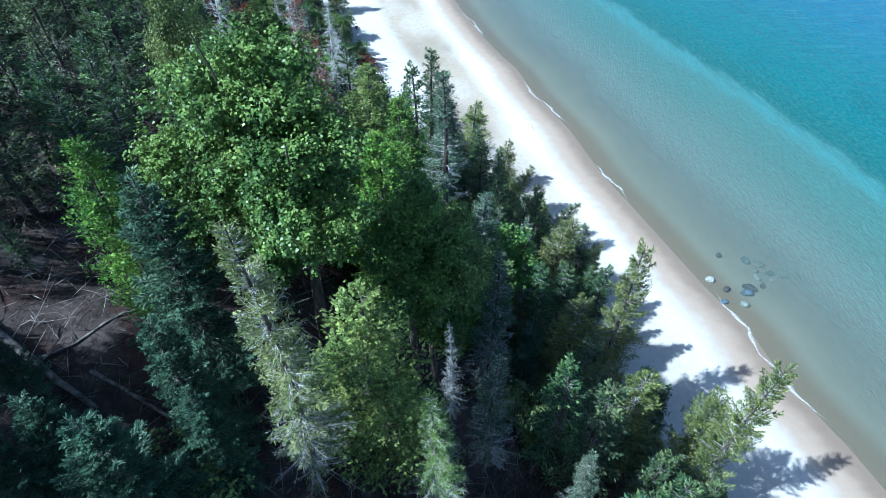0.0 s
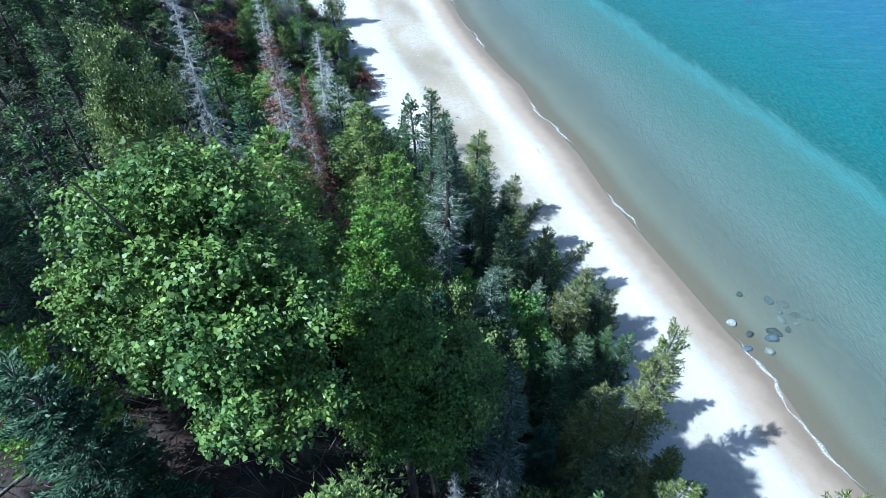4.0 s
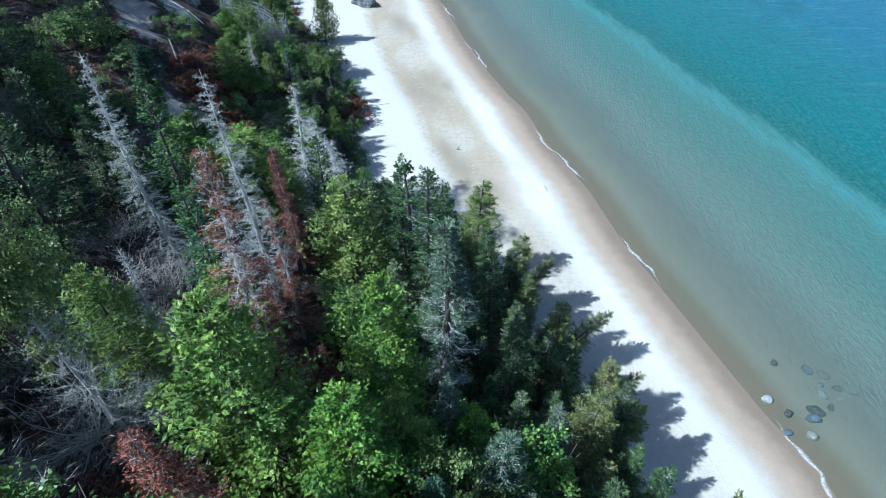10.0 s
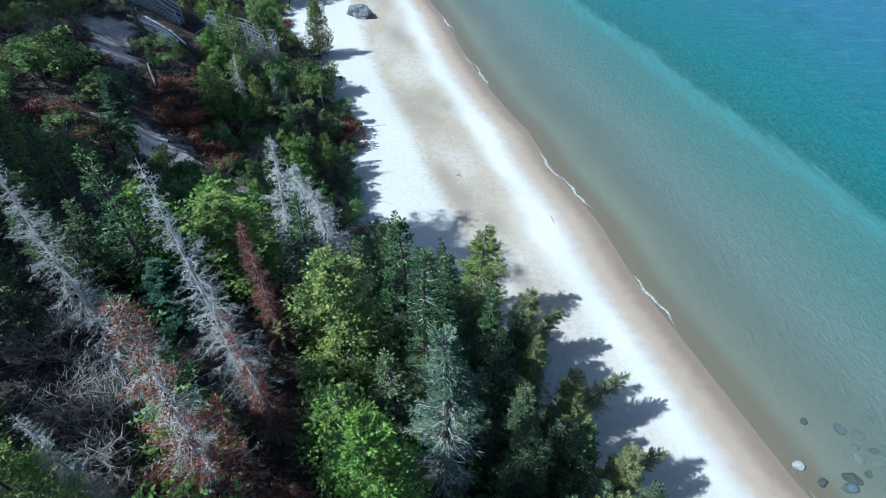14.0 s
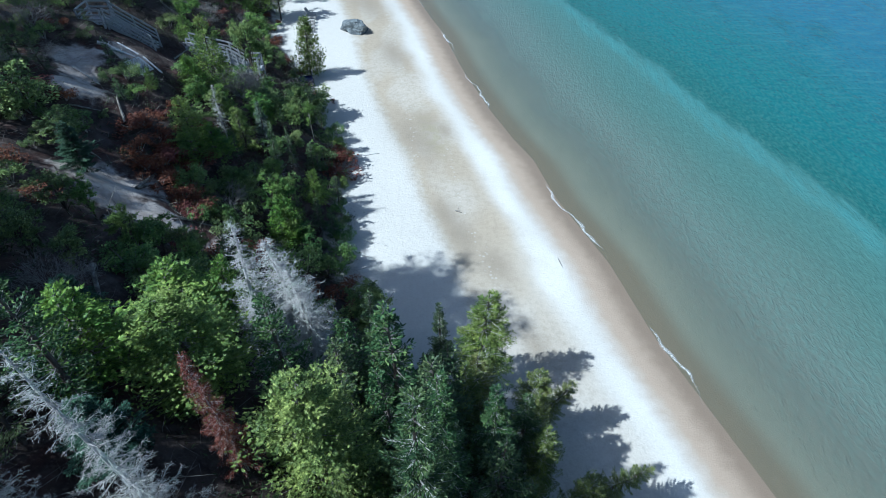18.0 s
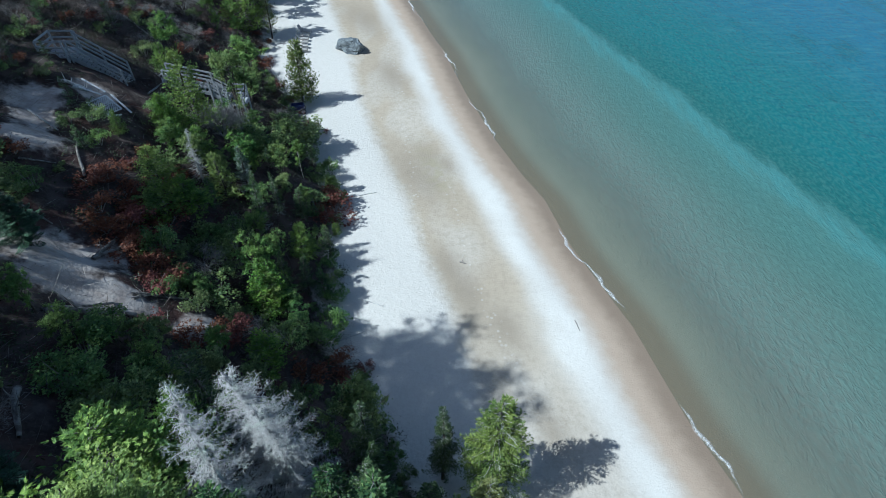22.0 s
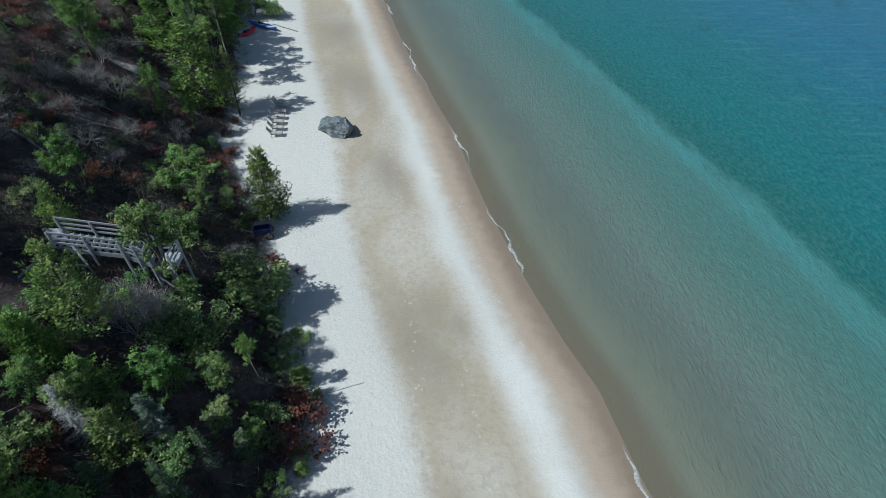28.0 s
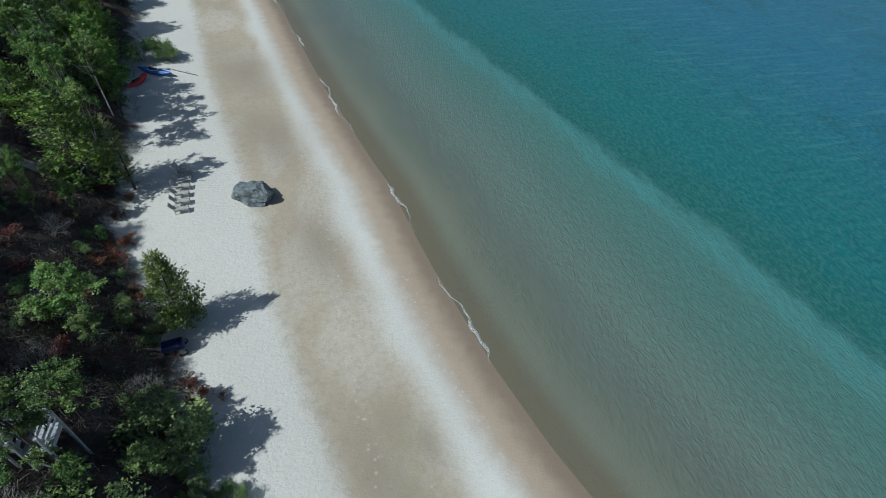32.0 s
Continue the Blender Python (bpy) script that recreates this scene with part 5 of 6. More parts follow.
plant("shrub", -12.3, 54.6, None, 1.50, 3, R, 1.8)
plant("young", -13.3, 56.4, None, 1.60, 3, R, 1.8)
plant("shrub", -11.8, 58.8, None, 1.80, 3, R, 2.2)
plant("shrub", -11.0, 59.0, None, 1.60, 3, R, 1.6)
plant("shrub", -13.5, 53.9, None, 1.30, 3, R, 1.6)
plant("frost", -11.7, 48.5, None, 1.50, 3, R, 3.6)
plant("darkspruce", -8.9, 49.1, None, 1.40, 3, R, 2.6)
plant("young", -13.2, 49.3, None, 1.10, 3, R, 2.0)
plant("young", -9.2, 51.2, None, 1.20, 3, R, 1.2)
plant("smallcedar", -8.0, 53.7, None, 1.10, 3, R, 1.3)
plant("smallcedar", -6.9, 49.0, None, 1.00, 3, R, 1.1)
plant("sapling", -13.5, 45.0, None, 1.40, 3, R, 2.2)
plant("sapling", -10.6, 45.8, None, 1.30, 3, R, 2.0)
plant("sapling", -15.2, 47.1, None, 1.40, 3, R, 2.4)
plant("sapling", -10.3, 50.1, None, 1.40, 3, R, 2.2)
plant("sapling", -10.8, 47.8, None, 1.40, 3, R, 2.4)
plant("shrub", -8.3, 50.3, None, 1.30, 3, R, 1.6)
plant("deadbush", -14.1, 53.1, None, 0.90, 2, R, 2.2)
plant("deadbush", -11.2, 46.1, None, 1.20, 2, R, 1.4)
plant("shrub", -13.5, 53.9, None, 1.50, 3, R, 1.8)
plant("shrub", -12.2, 54.4, None, 1.50, 3, R, 1.8)
plant("deadbush", -14.3, 53.1, None, 1.20, 2, R, 2.2)
plant("shrub", -15.3, 55.0, None, 1.20, 3, R, 1.6)
plant("young", -29.0, 80.5, None, 1.20, 3, R, 4.5)
plant("young", -26.6, 78.7, None, 1.00, 3, R, 3.5)
plant("deadbush", -26.8, 78.2, None, 1.00, 2, R, 1.8)
plant("young", -23.1, 77.7, None, 0.70, 3, R, 3.4)
plant("young", -21.6, 78.6, None, 1.10, 3, R, 2.4)
for k in range(15):
    plant("redshrub", -13.6 - 3.4 * R.random() - 0.15 * k * 0.4, 40.6 + 7.5 * R.random(), None, R.uniform(0.9, 1.4), 3, R, R.uniform(0.4, 0.8))
plant("redshrub", -7.4, 50.9, None, 1.6, 3, R, 1.4, label="rusty orange shrub at the edge of the sand")
plant("redshrub", -8.1, 51.6, None, 1.4, 3, R, 1.1)
plant("redshrub", -10.7, 61.7, None, 1.0, 3, R, 0.9)
plant("redshrub", -9.6, 61.7, None, 0.7, 3, R, 0.5)
plant("redshrub", -4.4, 36.8, None, 1.2, 3, R, 0.9)


# ---- the rest of the wood and the undergrowth ----
def clear_of_stairs(x, y):
    return not (-25.5 < x < -12.5 and 52.6 < y < 59.2) and not (-22.0 < x < -17.5 and 49.0 < y < 53.0)


def scatter(kind, n, xr, yr, dist, tall, seed, width=(0.9, 1.2), cap=None, gap=1.0, variants=3):
    """Strews n plants of a kind over a stretch, at a distance behind the edge of the sand."""
    r = random.Random(seed)
    spots = SPOTS
    tries = 0
    while n > 0 and tries < 4000:
        tries += 1
        y = r.uniform(*yr)
        x = float(edge_x(y)) - r.uniform(*dist)
        if not (xr[0] < x < xr[1]) or not clear_of_stairs(x, y):
            continue
        if float(bare_of(np.array([x]), np.array([y]))[0]) > 0.3:
            continue
        if any((x - a) ** 2 + (y - b) ** 2 < (gap * q) ** 2 for a, b, q in spots):
            continue
        h = r.uniform(*tall)
        if cap is not None and float(ground_z(x, y)) + h > cap:
            continue
        plant(kind, x, y, None, r.uniform(*width), variants, r, h)
        spots.append((x, y, 1.0))
        n -= 1


ANY = (-90, 30)
# slope between the wood and the stairs: thickets
scatter("darkspruce", 6, ANY, (40, 57), (0.8, 6.5), (1.2, 2.2), 41, (1.0, 1.4), None, 0.9)
scatter("shrub", 22, ANY, (33, 58), (0.2, 7.5), (0.4, 1.0), 2, (0.9, 1.3), None, 0.75)
scatter("redshrub", 44, ANY, (33, 84), (1.0, 17.0), (0.5, 0.8), 4, (1.0, 1.8), None, 0.8)
scatter("deadbush", 26, ANY, (30, 84), (1.0, 18.0), (0.9, 1.9), 5, (0.8, 1.3), None, 0.9, 2)
scatter("darkspruce", 16, ANY, (58, 78), (8.0, 20.0), (1.2, 2.6), 46, (1.1, 1.6), None, 1.2)
scatter("shrub", 60, ANY, (58, 86), (0.3, 20.0), (0.5, 1.1), 6, (0.9, 1.4), None, 0.9)
scatter("redshrub", 11, ANY, (57, 84), (-0.2, 1.2), (0.5, 0.9), 7, (0.9, 1.4), None, 0.6)
scatter("shrub", 26, ANY, (30, 60), (-0.1, 0.8), (0.5, 1.1), 8, (0.8, 1.2), None, 0.6)
scatter("shrub", 50, ANY, (33, 58), (8.0, 20.0), (0.5, 1.2), 51, (1.0, 1.5), None, 0.8)
scatter("deadbush", 26, ANY, (36, 84), (7.0, 20.0), (0.6, 1.2), 52, (1.0, 1.6), None, 0.8, 2)
scatter("darkspruce", 10, ANY, (44, 58), (8.5, 18.0), (1.2, 2.4), 53, (1.1, 1.5), None, 1.0)
# upper slope behind
scatter("darkspruce", 34, ANY, (30, 58), (15.5, 40), (4.0, 7.0), 9, (0.9, 1.2), 21.0, 2.0)
scatter("sapling", 20, ANY, (32, 62), (13.5, 30), (2.0, 3.6), 10, (0.9, 1.3), 20.0, 1.5)
scatter("darkspruce", 22, ANY, (26, 62), (13.0, 30), (2.5, 5.0), 45, (1.0, 1.4), 20.0, 1.4)
scatter("dead", 4, ANY, (34, 58), (16.0, 34), (4.0, 6.5), 11, (0.8, 1.1), 21.0, 2.0, 2)
scatter("darkspruce", 26, ANY, (60, 80), (20.0, 45), (5.0, 9.0), 12, (0.9, 1.2), None, 2.2)
# the near wood
scatter("darkspruce", 30, ANY, (2, 32), (1.5, 14), (5.0, 8.0), 13, (0.9, 1.15), 15.0, 1.2)
scatter("darkspruce", 34, ANY, (9, 34), (13.5, 30), (4.0, 6.5), 33, (1.0, 1.25), 21.5, 1.3)
scatter("darkspruce", 4, ANY, (11, 33), (13.0, 26), (3.0, 4.0), 34, (1.0, 1.3), 21.0, 1.3)
scatter("darkspruce", 30, ANY, (10, 33), (11.0, 26), (3.0, 5.5), 44, (1.0, 1.3), 20.5, 1.2)
scatter("sapling", 10, ANY, (9, 33), (5.0, 10), (2.0, 3.4), 14, (0.9, 1.3), 12.0, 1.0)
scatter("pine", 16, ANY, (10, 35), (-0.3, 3.5), (3.5, 6.5), 35, (0.9, 1.2), 9.5, 1.1, 2)
scatter("slim", 18, ANY, (8, 35), (0.3, 5.0), (4.0, 7.5), 36, (1.0, 1.3), 11.5, 1.0)
scatter("smallcedar", 10, ANY, (10, 33), (4.0, 22), (3.0, 4.4), 15, (0.9, 1.3), 17.0, 1.2)
scatter("shrub", 26, ANY, (9, 33), (0.0, 9), (1.0, 2.0), 16, (0.9, 1.3), 18.0, 0.8)
scatter("dead", 5, ANY, (10, 32), (12.0, 26), (4.0, 6.5), 17, (0.8, 1.1), 19.0, 1.5, 2)
scatter("deadbush", 10, ANY, (12, 30), (10.0, 24), (1.2, 2.4), 18, (1.0, 1.6), 18.0, 1.0, 2)
# tall trees along the brow of the bluff, nearly all out of view
# some follow shadows on the sand, others are added to shade and block sky
for x, y, top in ((-22.4, 25.4, 31.0), (-21.4, 28.0, 33.4), (-23.0, 31.2, 32.6), (-28.0, 38.4, 30.5), (-31.5, 42.0, 26.0), (-31.8, 46.2, 27.0), (-33.0, 50.2, 28.0), (-27.2, 61.5, 16.0), (-28.2, 66.0, 15.5), (-28.8, 71.0, 16.0), (-16.0, 1.0, 23.0), (-15.0, -3.4, 22.5), (-7.6, -4.6, 20.0), (-4.6, -3.8, 17.5), (-18.0, 4.6, 23.5), (-10.4, -5.4, 21.0), (-12.4, 2.0, 26.5), (-13.6, 0.6, 22.8), (-11.4, 4.8, 22.0), (-12.6, -2.4, 22.4), (-9.4, 1.0, 20.8), (-33.0, 47.0, 23.0), (-30.5, 58.0, 22.0), (-31.5, 64.0, 22.0), (-33.5, 70.0, 22.0), (-13.2, 4.0, 27.5), (-11.6, 0.0, 26.5), (-13.4, 7.6, 27.5), (-14.6, 11.5, 26.0), (-15.6, 8.5, 28.0), (-8.6, -1.6, 21.5), (-16.5, 14.0, 23.5)):
    plant("brow", x, y, top, 0.85, 2, R)
# the far wood
scatter("darkspruce", 60, ANY, (84, 150), (2.5, 45), (6.0, 10.5), 20, (1.0, 1.3), None, 2.0)
scatter("birch", 16, ANY, (83, 120), (1.5, 14), (5.5, 8.0), 21, (0.9, 1.2), None, 1.5, 2)
scatter("smallcedar", 24, ANY, (84, 125), (0.8, 12), (4.0, 7.0), 22, (0.9, 1.3), None, 1.3)
scatter("sapling", 34, ANY, (84, 125), (0.3, 12), (2.0, 4.0), 23, (1.0, 1.4), None, 0.9)


def plateau_wood():
    """The low spruce wood on the plateau behind the brow, joined into one."""
    rng = np.random.RandomState(21)
    n, rep = 1500, 44
    y = rng.uniform(-45, 100, n)
    dist = np.where(y > 44, 34, 26) + rng.uniform(0, 1, n) ** 0.8 * 46
    x = edge_x(y) - dist
    h = rng.uniform(2.8, 4.6, n)
    z = ground_z(x, y)
    foot = np.stack([x, y, z], 1)
    k = np.repeat(np.arange(n), rep)
    u = np.tile((np.arange(rep) + 0.5) / rep, n)
    a = rng.rand(n * rep) * 6.283
    r = (1.15 * (1 - u) ** 0.8 + 0.1) * rng.uniform(0.5, 1.0, n * rep)
    out = np.stack([np.cos(a), np.sin(a), np.full(n * rep, -0.15)], 1)
    p = foot[k] + np.stack([np.zeros(n * rep), np.zeros(n * rep), (0.12 + 0.86 * u) * h[k]], 1) + out * r[:, None] * 0.3
    v, f = blades(p, out, np.array([0, 0, 1.0]) + rng.randn(n * rep, 3) * 0.3, r, 0.25 + r * 0.3, 0.15)
    trunks = [tube([q, q + (0, 0, t * 0.9)], [0.09, 0.02], 4) for q, t in zip(foot, h)]
    v, f = joined([(v, f), *trunks])
    own = np.concatenate([np.repeat(rng.rand(n * rep), 4), np.full(len(v) - n * rep * 4, 0.1)])
    tagged(new("plateau_wood", mesh_np("plateau_wood", v, f, M_SPRUCE, {"clump": own})), "low dark spruce wood on the plateau behind the bluff", "wood", kind="stuff")


plateau_wood()


# ---- the wooden stairs down the bluff ----
def build_stairs():
    t = thing("beach_stairs", "weathered silver-grey wooden stairs with rails down the bluff", "stairs")

    def p(name, a, b, w, d, label=""):
        part(name, beam(a, b, w, d), M_WOOD, t, label)

    def flight(a, b, half, steps, rail=1.0, legs=True):
        """Steps from a down to b (middle line, at tread height)."""
        a, b = Vector(a), Vector(b)
        run = Vector((b.x - a.x, b.y - a.y, 0)).normalized()
        side = Vector((-run.y, run.x, 0)) * half
        for s in (-1, 1):
            o = side * s
            p("stringer", a + o - Vector((0, 0, 0.1)), b + o - Vector((0, 0, 0.1)), 0.05, 0.26)
            count = max(2, round((b - a).length / 1.3))
            for k in range(count + 1):
                q = a.lerp(b, k / count) + o * 1.06
                foot = float(ground_z(q.x, q.y)) - 0.1 if legs else q.z - 0.4
                p("post", (q.x, q.y, min(foot, q.z - 0.3)), q + Vector((0, 0, rail)), 0.09, 0.09)
            for h, w in ((rail, 0.12), (rail * 0.66, 0.05), (rail * 0.36, 0.05)):
                p("rail", a + o * 1.06 + Vector((0, 0, h)), b + o * 1.06 + Vector((0, 0, h)), 0.045, w if h == rail else 0.11)
        for k in range(steps):
            q = a.lerp(b, (k + 0.5) / steps)
            p("tread", q - side, q + side, 0.04, 0.26)

    def platform(x0, x1, y0, y1, z, rails):
        n = 8
        for k in range(n):
            y = y0 + (y1 - y0) * (k + 0.5) / n
            p("deck_board", (x0, y, z), (x1, y, z), (y1 - y0) / n * 0.9, 0.04)
        for x in (x0, x1):
            p("joist", (x, y0, z - 0.13), (x, y1, z - 0.13), 0.05, 0.2)
            for y in (y0, y1):
                p("post", (x, y, min(float(ground_z(x, y)) - 0.1, z - 0.3)), (x, y, z + (1.0 if rails else 0.04)), 0.10, 0.10)
        for a, b in rails:
            for h in (1.0, 0.62, 0.34):
                p("rail", (*a, z + h), (*b, z + h), 0.05, 0.11)

    flight((-22.3, 54.3, 11.35), (-19.8, 54.5, 9.4), 0.55, 12)
    platform(-23.9, -22.35, 53.5, 55.1, 11.35, [((-23.9, 53.5), (-22.4, 53.5)), ((-23.9, 55.1), (-22.4, 55.1)), ((-23.9, 53.5), (-23.9, 55.1))])
    platform(-19.9, -18.7, 54.0, 57.6, 8.4, [])
    flight((-18.7, 57.0, 8.2), (-16.0, 57.4, 7.3), 0.5, 9, 0.95)
    flight((-16.0, 57.4, 7.3), (-14.9, 57.5, 6.5), 0.5, 5, 0.95)
    platform(-14.9, -13.9, 56.9, 58.1, 6.3, [((-14.9, 58.1), (-13.9, 58.1)), ((-13.9, 56.9), (-13.9, 58.1))])
    p("brace", (-14.9, 56.9, 5.9), (-13.9, 56.9, 4.4), 0.04, 0.12)
    p("brace", (-18.4, 57.0, 8.9), (-17.3, 56.1, 7.4), 0.09, 0.06)
    p("rail", (-19.6, 56.2, 7.5), (-17.3, 56.1, 7.35), 0.06, 0.1), p("rail", (-17.3, 56.1, 7.35), (-17.0, 55.9, 6.5), 0.06, 0.1)
    for a, b in (((-19.9, 54.0), (-19.9, 57.6)), ((-18.7, 54.0), (-18.7, 57.6))):
        za, zb = float(ground_z(*a)) + 0.1, float(ground_z(*b)) + 0.1
        top = 8.1 if a[0] < -16 else 6.0
        p("brace", (*a, za), (*b, top), 0.04, 0.12), p("brace", (*a, top), (*b, zb), 0.04, 0.12)


build_stairs()


def build_lattice():
    """A collapsed landing: tilted lattice panel and loose boards."""
    z = float(ground_z(-19.4, 50.4)) + 0.35
    t = thing("collapsed_landing", "fallen white lattice panel with loose grey boards on the slope", "landing", pose(-19.4, 50.4, z - 0.05, -4, 24, -32) @ Matrix.Diagonal((0.8, 0.8, 0.8, 1)))
    for k in range(2):
        part("frame_board", beam((-0.8, -0.75 + 1.5 * k, 0), (0.8, -0.75 + 1.5 * k, 0), 0.11, 0.045), M_PAINT, t)
        part("frame_board", beam((-0.8 + 1.6 * k, -0.75, 0.01), (-0.8 + 1.6 * k, 0.75, 0.01), 0.11, 0.045), M_PAINT, t)
    part("frame_board", beam((0, -0.72, 0.012), (0, 0.72, 0.012), 0.09, 0.04), M_PAINT, t)
    for k in range(-7, 8):
        for s in (-1, 1):
            c = k * 0.17
            pts = []
            for q in (-1, 1):
                x = c + q * 0.72
                y = s * q * 0.72
                if x < -0.76:
                    y += s * (-0.76 - x)
                    x = -0.76
                if x > 0.76:
                    y -= s * (x - 0.76)
                    x = 0.76
                pts.append((x, y, 0.004 * s))
            if (Vector(pts[0]) - Vector(pts[1])).length > 0.1:
                part("lattice_slat", beam(*pts, 0.035, 0.007), M_PAINT, t)
    for a, b, zz in (((-2.4, -0.2), (-0.9, 0.5), 0.05), ((-0.7, 1.1), (1.5, 1.0), 0.0), ((0.6, -1.6), (1.4, 0.3), 0.1), ((-1.2, -1.3), (1.1, -1.1), -0.1), ((-2.9, 0.5), (-1.0, 0.9), 0.05)):
        part("loose_board", beam((*a, zz), (*b, zz + 0.06), 0.13, 0.045), M_PAINT, t)


build_lattice()


# ---- stones ----
def stone(name, label, x, y, z, size, material, seed, turn=0.0, cuts=5, rough=0.16, cat="stone", group=""):
    rng = random.Random(seed)
    bm = bmesh.new()
    bmesh.ops.create_icosphere(bm, subdivisions=4 if size[0] > 1.5 else 3, radius=0.5)
    planes = [(Vector((rng.gauss(0, 1), rng.gauss(0, 1), rng.gauss(0.2, 0.7))).normalized(), rng.uniform(0.30, 0.42)) for _ in range(cuts)]
    for v in bm.verts:
        n = v.co.normalized()
        for pn, off in planes:
            over = v.co.dot(pn) - off
            if over > 0:
                v.co -= pn * over * 0.92
        v.co += n * (noise.fractal(n * 2.1 + Vector((seed, 0, 0)), 1.0, 2.0, 4) * rough * 0.5 + noise.noise(n * 7 + Vector((0, seed, 0))) * rough * 0.12)
        v.co = Vector((v.co.x * size[0], v.co.y * size[1], v.co.z * size[2]))
    me = bpy.data.meshes.new(name)
    bm.to_mesh(me)
    bm.free()
    me.materials.append(material)
    me.polygons.foreach_set("use_smooth", [size[0] < 1.5] * len(me.polygons))
    ob = new(name, me)
    ob.matrix_basis = pose(x, y, z, 0, 0, turn)
    return tagged(ob, label, cat, group)


stone("boulder", "large grey angular granite boulder half sunk in the sand", -9.5, 78.75, float(ground_z(-9.5, 78.75)) + 0.42, (3.35, 2.6, 2.05), M_BOULDER, 3, -8, 11, 0.18, "boulder")
LAKE = "stones in the shallows"


def lake_stone(x, y, l, w, h, m, what, seed, turn):
    stone("lake_stone", what, x, y, float(ground_z(x, y)) + h * 0.2, (l, w, h), m, seed, turn, 4, 0.12, "stone", LAKE)


DARK, GREEN, PALE, BLUE = "dark smooth stone lying in shallow water", "greenish smooth stone under shallow water", "pale stone breaking the shallow water", "blue-grey stone under shallow water"
lake_stone(19.95, 23.45, 0.95, 0.55, 0.5, M_STONE, DARK, 1, -25)
lake_stone(17.55, 24.0, 0.6, 0.5, 0.4, M_STONE3, PALE, 2, 10)
lake_stone(18.35, 23.2, 0.5, 0.45, 0.35, M_STONE, DARK, 3, 40)
lake_stone(17.75, 22.1, 0.55, 0.4, 0.25, M_STONE4, BLUE, 4, 10)
lake_stone(19.0, 22.0, 0.7, 0.5, 0.3, M_STONE2, GREEN, 5, -30)
lake_stone(19.6, 22.95, 0.85, 0.6, 0.4, M_STONE4, BLUE, 6, -10)
lake_stone(20.8, 26.1, 0.55, 0.7, 0.4, M_STONE4, BLUE, 7, 20)
lake_stone(22.85, 26.65, 0.6, 0.35, 0.55, M_STONE, DARK, 8, -30)
lake_stone(23.65, 26.4, 0.65, 0.5, 0.3, M_STONE2, GREEN, 9, 20)
lake_stone(21.6, 25.8, 0.8, 0.6, 0.3, M_STONE2, GREEN, 10, 0)
lake_stone(21.9, 24.9, 0.55, 0.3, 0.5, M_STONE, DARK, 11, -20)
lake_stone(22.7, 24.9, 1.1, 0.8, 0.45, M_STONE2, GREEN, 12, 0)
lake_stone(23.5, 24.7, 0.85, 0.3, 0.55, M_STONE, DARK, 13, -35)
lake_stone(19.05, 26.45, 0.35, 0.35, 0.45, M_STONE, DARK, 14, 0)
lake_stone(20.95, 23.7, 0.35, 0.4, 0.45, M_STONE, DARK, 15, 0)
lake_stone(20.9, 24.5, 0.45, 0.6, 0.35, M_STONE3, PALE, 16, 30)
lake_stone(21.8, 24.3, 0.4, 0.35, 0.3, M_STONE3, PALE, 17, 30)
lake_stone(21.1, 25.1, 0.4, 0.35, 0.3, M_STONE2, GREEN, 18, 0)
lake_stone(27.2, 27.2, 1.0, 0.8, 0.7, M_STONE2, GREEN, 19, 0)
lake_stone(28.2, 28.0, 0.8, 0.7, 0.7, M_STONE, GREEN, 20, 0)
lake_stone(27.6, 25.8, 0.7, 0.5, 0.6, M_STONE4, BLUE, 21, 0)


# ---- sun loungers ----
def lounger():
    t = thing("sun_lounger", "grey slatted wooden sun lounger with raised back on the sand", "lounger", group="row of loungers on the sand")
    for s in (-1, 1):
        part("side_rail", beam((-0.25, 0.3 * s, 0.32), (1.05, 0.3 * s, 0.30), 0.05, 0.09), M_LOUNGE, t)
        part("arm", beam((-0.30, 0.36 * s, 0.55), (0.35, 0.36 * s, 0.55), 0.11, 0.03), M_LOUNGE, t)
        for x, h in ((-0.2, 0.55), (0.3, 0.55), (1.0, 0.3)):
            part("leg", beam((x, 0.34 * s, -0.03), (x, 0.34 * s, h), 0.06, 0.06), M_LOUNGE, t)
    for k in range(10):
        x = -0.15 + k * 0.125
        part("seat_slat", beam((x, -0.3, 0.365), (x, 0.3, 0.365), 0.105, 0.025), M_LOUNGE, t)
    for k in range(5):
        y = -0.24 + 0.12 * k
        part("back_slat", beam((-0.2, y, 0.38), (-0.62, y * 1.12, 1.02), 0.10, 0.025), M_LOUNGE, t)
    part("back_rail", beam((-0.55, -0.30, 0.86), (-0.55, 0.30, 0.86), 0.06, 0.03), M_LOUNGE, t)
    return t


def set_out_loungers():
    base = lounger()
    for k, (x, y, turn) in enumerate(((-15.5, 82.3, -12), (-15.4, 81.2, 4), (-15.35, 80.25, 6), (-15.25, 79.35, 5), (-15.05, 78.4, 7), (-14.95, 77.5, 8))):
        m = pose(x + 0.25, y, float(ground_z(x, y)), 0, 0, turn) @ Matrix.Diagonal((0.86, 0.86, 0.9, 1))
        if k:
            copy_thing(base, m)
        else:
            base.matrix_basis = m


set_out_loungers()


